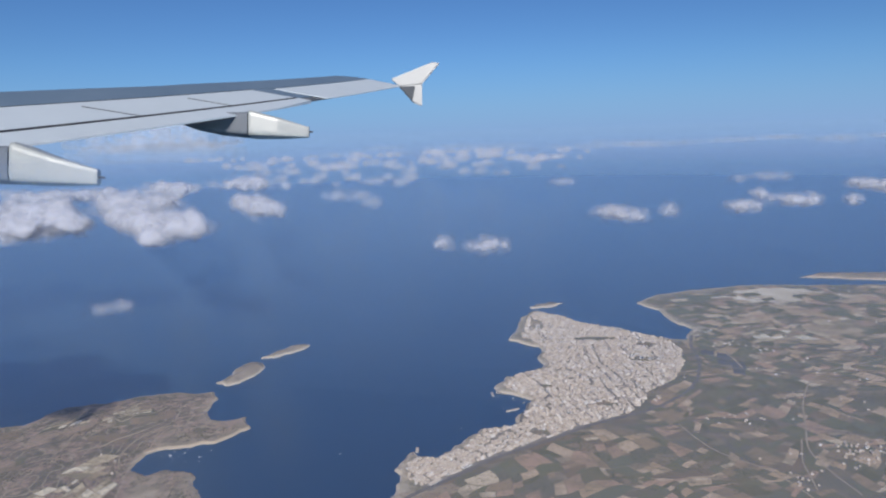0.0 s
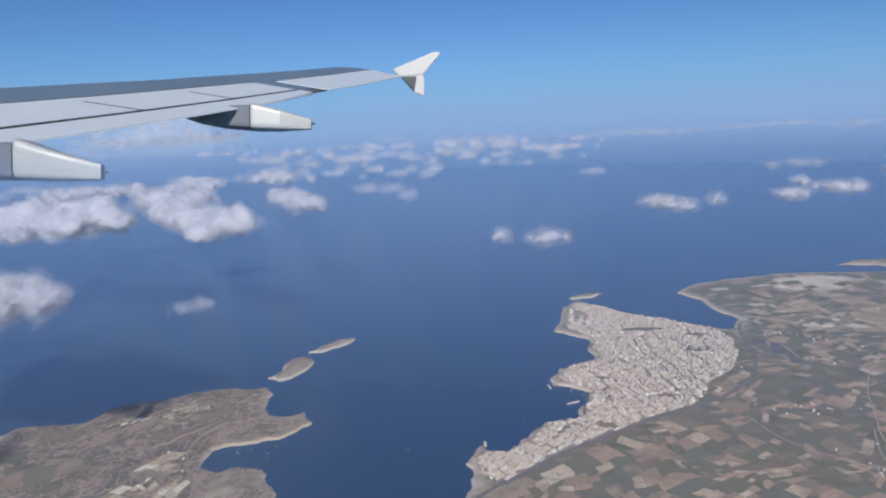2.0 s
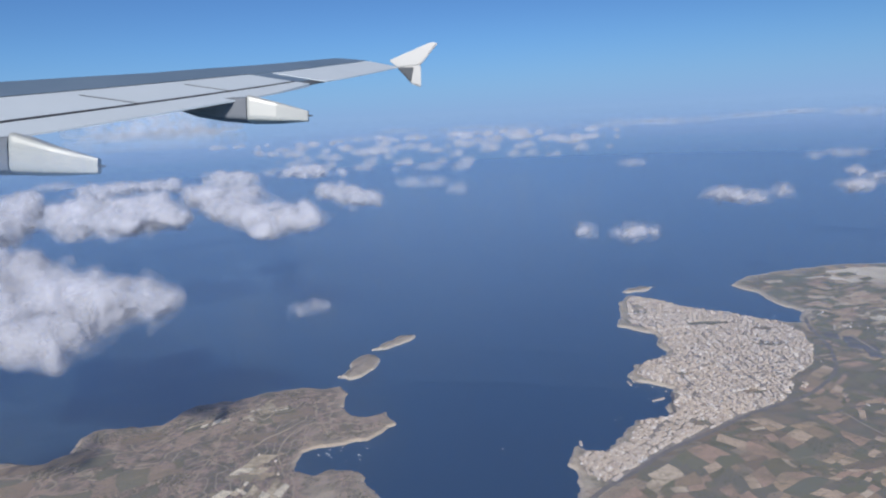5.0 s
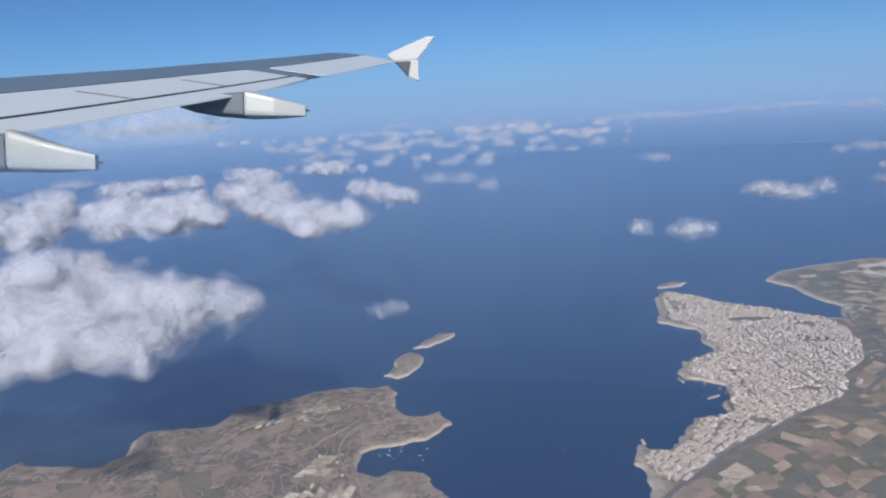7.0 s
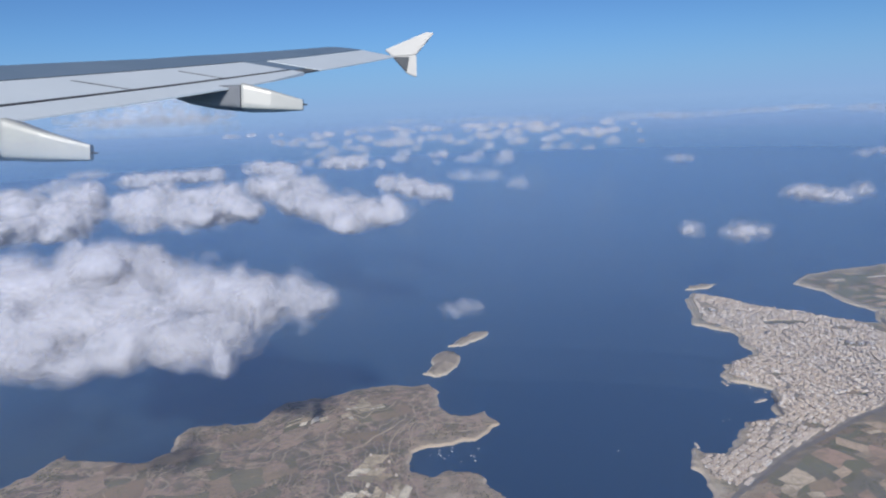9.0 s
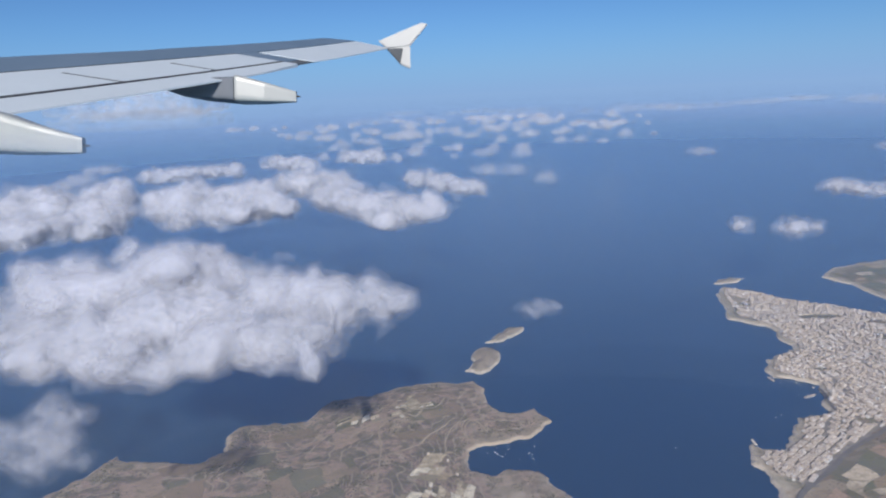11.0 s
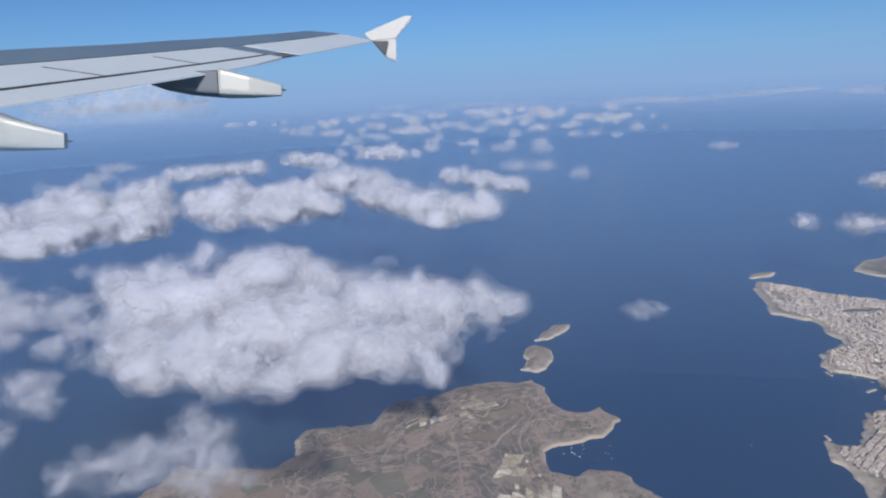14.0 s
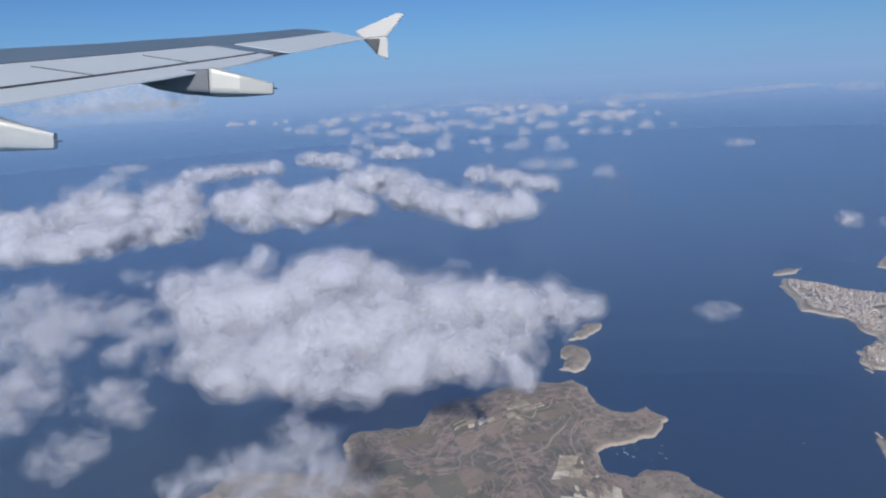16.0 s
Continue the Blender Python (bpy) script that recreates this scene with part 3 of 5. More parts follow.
near_z = land_height(near[:, 0], near[:, 1])
for k, (x, y, turn, w, d, h) in enumerate(near):
    src, kw, kd = kits[k % 10]
    m = Matrix.Translation((x, y, near_z[k])) @ Matrix.Rotation(turn, 4, "Z")
    size = (w / kw, d / kd, 1.0)
    if k < 10:
        src.matrix_basis = m
        src.scale = size
    else:
        copy_thing(src, m).scale = size
zs = land_height(rest[:, 0], rest[:, 1])
wall_pile, roof_pile = Pile(), Pile()
for (x, y, turn, w, d, h), z in zip(rest, zs):
    (wv, wf), (rv, rf), hut, tank = house_kit(w, d, h, rnd)
    wall_pile.add(wv, wf, x, y, z, turn)
    roof_pile.add(rv, rf, x, y, z, turn)
    if rnd.random() < 0.7:
        wall_pile.add(*hut, x, y, z, turn)
tagged(wall_pile.make("town_walls", WALLS), "dense pale limestone houses of a seaside town", "town houses", kind="stuff")
tagged(roof_pile.make("town_roofs", ROOFS), "flat pale roofs of a seaside town", "flat roofs", kind="stuff")


def town_floor():
    """Streets and yards under the houses."""
    lo, hi = TOWN_EDGE.min(0), TOWN_EDGE.max(0)

    def height(x, y):
        d = rough_shore(x, y, TOWN_EDGE, 0.05)
        return np.where(d > 0, land_height(x, y) + 0.005, -0.2)

    gx, gy = np.meshgrid(span(lo[0], hi[0], 0.05), span(lo[1], hi[1], 0.05))
    gz = height(gx, gy)
    idx = np.arange(gx.size).reshape(gx.shape)
    ok = gz > -0.1
    cell = ok[:-1, :-1] & ok[1:, :-1] & ok[:-1, 1:] & ok[1:, 1:]
    for px, py, pr, pq in TOWN_PARKS:
        cell &= (((gx - px) / pr) ** 2 + ((gy - py) / pq) ** 2 > 1)[:-1, :-1]
    quads = np.stack([idx[:-1, :-1], idx[:-1, 1:], idx[1:, 1:], idx[1:, :-1]], -1)[cell]
    used, inv = np.unique(quads, return_inverse=True)
    ob = mesh_object("pavement", np.stack([gx.ravel(), gy.ravel(), gz.ravel()], 1)[used], inv.reshape(-1, 4), STREET, True)
    tagged(ob, "grey-beige paved streets between the houses", "street", kind="structure")


town_floor()


def hotel(x, y, turn, w, d, h):
    """A larger block with balcony bands."""
    top = new("hotel_block")
    top.matrix_basis = Matrix.Translation((x, y, ground_at(x, y))) @ Matrix.Rotation(turn, 4, "Z")
    tagged(top, "tall pale hotel block with balcony bands and flat roof", "hotel", "larger blocks of the town")
    (wv, wf), (rv, rf) = box_shell(w, d, h)
    for name, v, f, mat in (("outer_shell", wv, wf, WALLS), ("flat_roof", rv, rf, ROOFS), ("lift_house", *cuboid(0, 0, h - 0.006, w * 0.2, d * 0.35, 0.022), WALLS)):
        mesh_object(name, v, f, mat).parent = top
    floors = int(h / 0.013)
    for k in range(floors):
        mesh_object("balcony", *cuboid(0, -d / 2 - 0.004, 0.008 + k * 0.013, w * 0.94, 0.008, 0.0025), BOAT_WHITE).parent = top
        mesh_object("window_band", *cuboid(0, -d / 2 - 0.0005, 0.011 + k * 0.013, w * 0.9, 0.002, 0.007), GLASS_DARK).parent = top


for x, y, t, w, d, h in ((1.72, 12.62, 20, 0.16, 0.10, 0.085), (2.55, 11.95, 30, 0.14, 0.09, 0.06), (3.45, 11.95, 34, 0.13, 0.10, 0.05), (2.9, 15.75, 30, 0.22, 0.10, 0.06), (1.55, 13.5, 60, 0.18, 0.08, 0.06),
                           (3.1, 16.2, 20, 0.2, 0.09, 0.05), (2.5, 16.45, 15, 0.16, 0.08, 0.06), (4.8, 17.2, -25, 0.2, 0.09, 0.07), (3.2, 13.1, 34, 0.16, 0.1, 0.05), (1.2, 10.95, 34, 0.2, 0.06, 0.04),
                           (0.5, 9.95, 40, 0.2, 0.06, 0.035), (-0.02, 9.45, 45, 0.24, 0.07, 0.035), (0.2, 9.75, 45, 0.18, 0.07, 0.035), (4.9, 13.6, 34, 0.16, 0.09, 0.04),
                           (1.95, 12.35, 20, 0.17, 0.13, 0.05), (2.31, 11.89, 18, 0.15, 0.11, 0.05), (3.21, 12.51, 9, 0.18, 0.12, 0.045), (1.39, 10.78, 37, 0.24, 0.07, 0.05), (4.68, 15.16, 9, 0.14, 0.10, 0.07),
                           (4.86, 15.01, 9, 0.14, 0.10, 0.07), (5.05, 14.93, 9, 0.13, 0.10, 0.07), (5.29, 14.91, 9, 0.13, 0.10, 0.07), (2.56, 17.67, 4, 0.12, 0.16, 0.06), (2.92, 17.64, 4, 0.12, 0.16, 0.06), (3.07, 16.22, 4, 0.18, 0.14, 0.05)):
    hotel(x, y, radians(t), w, d, h)


# ---- farmland ----
def crop(name, stops):
    m = Mat(name)
    pick = m.t.nodes.new("ShaderNodeObjectInfo").outputs["Random"]
    geo = m.t.nodes.new("ShaderNodeNewGeometry").outputs["Random Per Island"]
    c = m.ramp(m.math("FRACT", m.math("ADD", pick, geo)), stops, True)
    c = m.mix(m.ramp(m.noise(1.3, 7, 0.68, distortion=0.6), [(0.46, (0, 0, 0)), (0.66, (0.75, 0.75, 0.75))]), c, (0.25, 0.215, 0.155))
    c = m.mix(m.ramp(m.noise(4.5, 6, 0.65, m.mapped((1, 3.2, 1), 34)), [(0.54, (0, 0, 0)), (0.68, (0.65, 0.65, 0.65))]), c, (0.19, 0.185, 0.13))
    c = m.mix(m.ramp(m.noise(16.0, 5, 0.7), [(0.45, (0, 0, 0)), (0.75, (0.6, 0.6, 0.6))]), c, (0.21, 0.20, 0.15))
    m.bump(m.noise(40.0, 4, 0.7), 0.5, 0.01)
    return m.done(c, 0.95, 0, 0.1)


SOIL = [(0.0, (0.58, 0.45, 0.33)), (0.16, (0.20, 0.205, 0.160)), (0.30, (0.48, 0.34, 0.26)), (0.48, (0.64, 0.53, 0.40)), (0.54, (0.20, 0.20, 0.14)), (0.70, (0.50, 0.375, 0.26)), (0.80, (0.17, 0.165, 0.115)), (0.92, (0.36, 0.28, 0.20))]
CROPS = crop("field_soil_and_crops", SOIL)
PALE = crop("pale_terrace_fields", [(0.0, (0.66, 0.55, 0.40)), (0.3, (0.46, 0.37, 0.27)), (0.5, (0.85, 0.76, 0.60)), (0.75, (0.36, 0.31, 0.23))])
CREAM = paint("bare_cream_limestone", (0.52, 0.45, 0.35), (0.78, 0.70, 0.57), 1.2, 0.95, 0, 0.1)
HEATH = crop("heath_and_fallow", [(0.0, (0.32, 0.250, 0.20)), (0.25, (0.205, 0.195, 0.155)), (0.45, (0.40, 0.305, 0.25)), (0.65, (0.18, 0.178, 0.14)), (0.82, (0.29, 0.225, 0.175))])
LEAF = paint("dull_green_leaves", (0.085, 0.095, 0.060), (0.13, 0.14, 0.095), 20.0, 0.9, 0, 0.1)


def split(x0, y0, x1, y1, rnd, least, out):
    w, h = x1 - x0, y1 - y0
    if max(w, h) < least * rnd.uniform(1.0, 2.4) or min(w, h) < least * 0.4:
        out.append((x0, y0, x1, y1))
        return
    k = rnd.uniform(0.35, 0.65)
    if w > h * rnd.uniform(0.9, 2.6):
        split(x0, y0, x0 + w * k, y1, rnd, least, out)
        split(x0 + w * k, y0, x1, y1, rnd, least, out)
    else:
        split(x0, y0, x1, y0 + h * k, rnd, least, out)
        split(x0, y0 + h * k, x1, y1, rnd, least, out)


def plot_mesh(rect, angle, origin, n=5, gap=0.004):
    """A field draped on the land, bent a little as old field walls are."""
    k = np.linspace(0, 1, n + 1)
    x0, y0, x1, y1 = (rect[:, j, None, None] for j in range(4))
    u = x0 + gap + (x1 - x0 - 2 * gap) * k[None, None, :] + 0 * k[None, :, None]
    v = y0 + gap + (y1 - y0 - 2 * gap) * k[None, :, None] + 0 * k[None, None, :]
    ca, sa = math.cos(angle), math.sin(angle)
    x, y = origin[0] + ca * u - sa * v, origin[1] + sa * u + ca * v
    wx, wy = fbm(x * 0.9, y * 0.9, x * 0, 3, 41) - 0.5, fbm(x * 0.9, y * 0.9, x * 0, 3, 43) - 0.5
    x, y = x + 0.85 * wx, y + 0.85 * wy
    return x, y


def farm(origin, angle, size, least, rnd, keep):
    rects = []
    split(-size[0] / 2, -size[1] / 2, size[0] / 2, size[1] / 2, rnd, least, rects)
    r = np.array(rects)
    cx, cy = (r[:, 0] + r[:, 2]) / 2, (r[:, 1] + r[:, 3]) / 2
    wx, wy = origin[0] + math.cos(angle) * cx - math.sin(angle) * cy, origin[1] + math.sin(angle) * cx + math.cos(angle) * cy
    r = r[(signed(wx, wy, LAND_EDGE) > -0.8) & (wy > 6.5)]
    x, y = plot_mesh(r, angle, origin)
    pick = np.flatnonzero(keep(x, y))
    pick = pick[[rnd.random() < 0.66 for _ in pick]] if len(pick) else pick
    x, y = x[pick], y[pick]
    z = land_height(x, y)
    return [(x[k], y[k], z[k]) for k in range(len(pick))]


def in_farmland(x, y):
    return ((signed(x, y, LAND_EDGE) > 0.12) & (signed(x, y, TOWN_EDGE) < -0.08) & (x > -1.6)).all((1, 2))


def drape(x, y, lift, z=None):
    n = x.shape[0]
    z = (land_height(x, y) if z is None else z) + lift
    idx = np.arange(n * n).reshape(n, n)
    quads = np.stack([idx[:-1, :-1], idx[:-1, 1:], idx[1:, 1:], idx[1:, :-1]], -1).reshape(-1, 4)
    return np.stack([x.ravel(), y.ravel(), z.ravel()], 1), quads


rnd = random.Random(23)
fields = farm((6.0, 10.5), radians(32), (16, 13), 0.22, rnd, in_farmland)
fields += farm((13.5, 17.5), radians(12), (15, 12), 0.38, rnd, lambda x, y: in_farmland(x, y) & (y.min((1, 2)) > 15.5))
fields.sort(key=lambda p: p[1].mean())
farmland = bpy.data.objects["ground.001"]
for x, y, z in fields[40:340]:
    v, f = drape(x, y, 0.007, z)
    ob = mesh_object("field", v, f, CROPS, True)
    ob.parent = farmland
pile = Pile()
for x, y, z in fields[:40] + fields[340:]:
    pile.add(*drape(x, y, 0.007, z))
tagged(pile.make("far_fields", CROPS), "patchwork of tan, brown and green fields", "fields", kind="stuff")

QUARRY = np.array([(8.5, 20.4), (9.6, 21.4), (10.9, 21.9), (12.2, 21.5), (13.4, 20.4), (13.6, 19.4), (11.9, 19.9), (10.4, 19.0), (9.3, 19.3)])
UPLAND = np.array([(7.7, 16.6), (8.2, 15.2), (9.8, 15.9), (11.0, 16.3), (12.2, 17.0), (11.4, 18.2), (9.8, 17.6), (8.4, 17.3)])
uplands = bpy.data.objects["ground.002"]
for x, y, z in farm((10.8, 20.4), radians(14), (6.5, 4), 0.45, rnd, lambda x, y: (signed(x, y, QUARRY) > 0).all((1, 2))):
    v, f = drape(x, y, 0.012, z)
    ob = mesh_object("bare_plot", v, f, CREAM, True)
    ob.parent = uplands
for x, y, z in farm((9.9, 16.7), radians(18), (6, 4), 0.42, rnd, lambda x, y: (signed(x, y, UPLAND) > 0).all((1, 2))):
    v, f = drape(x, y, 0.013, z)
    ob = mesh_object("bare_plot", v, f, PALE, True)
    ob.parent = uplands
headland = bpy.data.objects["ground"]
MISTRA = np.array([(-6.75, 8.6), (-6.6, 9.6), (-6.35, 10.35), (-5.75, 10.5), (-5.7, 9.9), (-5.4, 9.5), (-5.3, 8.6)])
for x, y, z in farm((-6.0, 9.5), radians(70), (2.6, 2.2), 0.13, rnd, lambda x, y: (signed(x, y, MISTRA) > 0).all((1, 2))):
    v, f = drape(x, y, 0.008, z)
    ob = mesh_object("field", v, f, PALE, True)
    ob.parent = headland
HEATHS = np.array([(-11.8, 8.6), (-11.4, 10.2), (-9.8, 10.8), (-9.2, 11.4), (-8.3, 11.9), (-6.4, 12.9), (-5.5, 12.6), (-5.4, 11.5), (-6.0, 10.6), (-6.9, 10.2), (-7.0, 8.6)])
for x, y, z in farm((-8.4, 10.6), radians(28), (8, 6), 0.34, rnd, lambda x, y: (signed(x, y, HEATHS) > 0).all((1, 2))):
    if rnd.random() < 0.6:
        v, f = drape(x, y, 0.006, z)
        ob = mesh_object("heath_plot", v, f, HEATH, True)
        ob.parent = headland
TERRACE = np.array([(-8.3, 11.2), (-7.8, 12.3), (-6.6, 12.6), (-6.0, 12.0), (-6.8, 11.2)])
for x, y, z in farm((-7.2, 11.8), radians(20), (3.2, 2.0), 0.16, rnd, lambda x, y: (signed(x, y, TERRACE) > 0).all((1, 2))):
    if rnd.random() < 0.6:
        v, f = drape(x, y, 0.010, z)
        ob = mesh_object("field", v, f, PALE, True)
        ob.parent = headland


# ---- roads ----
def road(points, width, material, label, lift=0.011):
    pts = [Vector((*p, 0)) for p in points]
    path = []
    for i in range(len(pts) - 1):
        p0, p1, p2, p3 = pts[max(i - 1, 0)], pts[i], pts[i + 1], pts[min(i + 2, len(pts) - 1)]
        for k in range(10):
            t = k / 10
            path.append(0.5 * ((2 * p1) + (p2 - p0) * t + (2 * p0 - 5 * p1 + 4 * p2 - p3) * t * t + (3 * p1 - p0 - 3 * p2 + p3) * t**3))
    path.append(pts[-1])
    verts, faces = [], []
    for k, p in enumerate(path):
        d = (path[min(k + 1, len(path) - 1)] - path[max(k - 1, 0)]).normalized()
        side = Vector((-d.y, d.x, 0)) * width / 2
        for q in (p - side, p - side * 0.3, p + side * 0.3, p + side):
            verts.append((q.x, q.y))
    for k in range(len(path) - 1):
        faces += [(4 * k + j, 4 * k + j + 1, 4 * k + j + 5, 4 * k + j + 4) for j in range(3)]
    flat = np.array(verts)
    verts = np.column_stack([flat, land_height(flat[:, 0], flat[:, 1]) + lift])
    tagged(mesh_object("road", verts, faces, material, True), label, "road", kind="structure")


road(BYPASS, 0.085, ASPHALT, "wide grey bypass road round the town", 0.014)
road([(3.2, 11.5), (4.2, 11.3), (5.2, 11.6), (6.4, 11.5), (7.4, 11.0), (9.0, 10.6)], 0.035, ASPHALT, "narrow grey country road between fields")
road([(4.6, 11.4), (4.9, 10.4), (5.6, 9.6), (5.9, 8.6)], 0.03, DIRT, "pale dirt road between fields")
road([(6.6, 9.0), (6.5, 10.2), (6.9, 11.2), (7.6, 12.6), (8.6, 13.8), (10.5, 14.6)], 0.03, DIRT, "pale dirt road between fields")
road([(6.8, 16.6), (7.4, 16.2), (8.4, 15.6), (10.0, 15.2), (13.0, 15.0)], 0.05, ASPHALT, "grey coast road past the salt pans")
road([(-7.0, 8.6), (-7.05, 9.6), (-7.1, 10.4), (-7.2, 11.2), (-6.8, 11.7), (-6.2, 11.95), (-6.0, 12.4)], 0.03, DIRT, "pale dirt track over the headland")
road([(-5.7, 9.9), (-5.95, 10.5), (-5.85, 11.2), (-5.5, 11.6)], 0.025, DIRT, "pale dirt track over the headland")
road([(-9.6, 10.4), (-8.8, 10.6), (-8.2, 11.0), (-7.2, 11.2)], 0.025, DIRT, "pale dirt track over the headland")

road([(-7.74, 10.82), (-7.6, 11.14), (-7.31, 11.4), (-6.81, 11.66), (-6.55, 11.56), (-6.38, 12.02)], 0.045, DIRT, "pale dirt track along a terrace of the headland")
road([(-7.33, 11.81), (-7.19, 12.1), (-6.88, 12.0), (-6.66, 11.73)], 0.035, DIRT, "pale dirt track along a terrace of the headland")
road([(-6.86, 10.26), (-6.45, 10.57), (-6.25, 10.95), (-5.96, 11.31)], 0.045, DIRT, "pale dirt track along a terrace of the headland")
road([(-5.16, 11.07), (-5.34, 11.46), (-5.51, 11.58), (-5.65, 11.31), (-5.57, 10.94), (-5.32, 10.72)], 0.025, DIRT, "pale curving track on the point")
road([(6.34, 16.19), (6.91, 15.65), (7.04, 14.94), (7.02, 14.23)], 0.05, DIRT, "pale embankment road beside the salt pans", 0.016)
road([(6.59, 10.75), (6.23, 10.01), (6.11, 9.55), (6.0, 9.12)], 0.03, DIRT, "pale dirt road between fields", 0.012)
road([(4.59, 10.96), (5.02, 11.12), (5.24, 10.82), (5.25, 10.43), (5.85, 10.57)], 0.03, ASPHALT, "narrow grey lane winding between fields", 0.012)
road([(1.16, 13.10), (1.50, 12.93), (1.76, 12.69), (1.78, 12.39), (1.62, 11.85), (1.58, 11.55)], 0.06, ASPHALT, "grey promenade road round the harbour", 0.016)


# ---- salt pans ----
def pan(x, y, w, d, turn):
    p = Pile()
    p.add(*cuboid(0, 0, -0.02, w, d, 0.034))
    ob = p.make("salt_pan", PAN)
    ob.matrix_basis = Matrix.Translation((x, y, ground_at(x, y))) @ Matrix.Rotation(radians(turn), 4, "Z")
    tagged(ob, "shallow dark blue salt pan behind the bay", "salt pan", "salt pans")


for x, y, w, d in ((6.6, 15.3, 0.3, 0.35), (6.9, 15.0, 0.32, 0.4), (6.75, 14.6, 0.3, 0.35), (7.0, 14.4, 0.3, 0.45), (6.85, 14.0, 0.25, 0.3)):
    pan(x, y, w, d, -20)


# ---- scattered houses ----
def farmhouse(kit, x, y, turn):
    copy = copy_thing(kit, Matrix.Translation((x, y, ground_at(x, y) + 0.004)) @ Matrix.Rotation(turn, 4, "Z"))
    copy.scale = (0.7, 0.7, 0.7)
    copy.name = "farmhouse"
    return tagged(copy, "flat-roofed limestone farmhouse among fields", "house", "scattered farmhouses")


for cx, cy, rx, ry, n in ((7.5, 10.3, 0.6, 0.45, 55), (7.1, 17.0, 0.25, 0.35, 14), (7.4, 15.9, 0.35, 0.15, 12), (8.1, 15.4, 0.5, 0.15, 10), (4.55, 12.6, 0.12, 0.12, 8), (6.0, 11.6, 0.7, 0.3, 14), (5.9, 9.6, 0.6, 0.6, 14), (9.5, 13.0, 2.5, 2.0, 30), (12, 19, 3, 2, 20), (-6.0, 9.6, 0.4, 0.6, 6)):
    for _ in range(n):
        x, y = rnd.gauss(cx, rx * 0.6), rnd.gauss(cy, ry * 0.6)
        if land_mask(x, y, LAND_EDGE)[0] > 0.1 and land_mask(x, y, TOWN_EDGE)[0] < -0.05:
            farmhouse(kits[rnd.randrange(10)][0], x, y, rnd.uniform(0, 3.1))


# ---- bushes and trees ----
def shrubs(count, box, keep, sizes, seed, name, label):
    r = np.random.RandomState(seed)
    x, y = r.uniform(box[0], box[2], count), r.uniform(box[1], box[3], count)
    ok = keep(x, y) & (fbm(x * 1.6, y * 1.6, x * 0, 4, seed) > 0.52)
    x, y = x[ok], y[ok]
    z = land_height(x, y)
    base = bmesh.new()
    bmesh.ops.create_icosphere(base, subdivisions=1, radius=1.0)
    bv = np.array([v.co[:] for v in base.verts])
    bf = np.array([[v.index for v in f.verts] for f in base.faces])
    base.free()
    size = r.uniform(*sizes, len(x))
    v = bv[None] * r.uniform(0.7, 1.3, (len(x), len(bv), 1)) * size[:, None, None] * np.array([1.3, 1.3, 0.8]) + np.stack([x, y, z + size * 0.3], 1)[:, None]
    f = bf[None] + (np.arange(len(x)) * len(bv))[:, None, None]
    ob = mesh_object(name, v.reshape(-1, 3), f.reshape(-1, 3), LEAF)
    tagged(ob, label, "shrubs", kind="stuff")


shrubs(40000, (-1.2, 8.0, 12.0, 20.0), lambda x, y: (signed(x, y, LAND_EDGE) > 0.1) & (signed(x, y, TOWN_EDGE) < -0.06), (0.004, 0.010), 61, "field_shrubs", "dull green trees and hedges between fields")
shrubs(26000, (-12.5, 7.5, -3.9, 13.4), lambda x, y: signed(x, y, LAND_EDGE) > 0.12, (0.004, 0.010), 62, "headland_shrubs", "low dull green scrub on the headland")
shrubs(3500, (-0.6, 9.0, 6.2, 19.2), lambda x, y: signed(x, y, TOWN_EDGE) > 0.05, (0.006, 0.013), 63, "town_trees", "small street trees among the houses")


# ---- boats and harbour ----
def boat(length):
    top = new("motorboat")
    tagged(top, "small white motorboat moored in the bay", "boat", "boats in the bays")
    a, b = length / 2, length * 0.17
    rings = [[(x * a, s_ * b * w, z * length) for s_, z in ((-1, 0.12), (-0.7, -0.05), (0.7, -0.05), (1, 0.12))] for x, w in ((-1, 0.85), (-0.3, 1.0), (0.4, 0.85), (0.8, 0.4), (1.0, 0.05))]
    part("hull", loft(rings), BOAT_WHITE, top)
    v, f = cuboid(-0.1 * length, 0, 0.10 * length, 0.35 * length, 0.22 * length, 0.12 * length)
    mesh_object("cabin", v, f, BOAT_WHITE).parent = top
    v, f = cuboid(-0.1 * length, 0, 0.14 * length, 0.36 * length, 0.23 * length, 0.04 * length)
    mesh_object("windscreen", v, f, GLASS_DARK).parent = top
    return top


def loft(sections):
    """A closed body through rings of equal length."""
    bm = bmesh.new()
    rings = [[bm.verts.new(p) for p in ring] for ring in sections]
    m = len(rings[0])
    for a, b in zip(rings, rings[1:]):
        for k in range(m):
            bm.faces.new((a[k], a[(k + 1) % m], b[(k + 1) % m], b[k]))
    bm.faces.new(rings[0][::-1])
    bm.faces.new(rings[-1])
    bmesh.ops.recalc_face_normals(bm, faces=bm.faces)
    return bm


first_boat = boat(0.045)
first_boat.matrix_basis = pose(-1.84, 10.5, 0.004, 0, 0, 40)
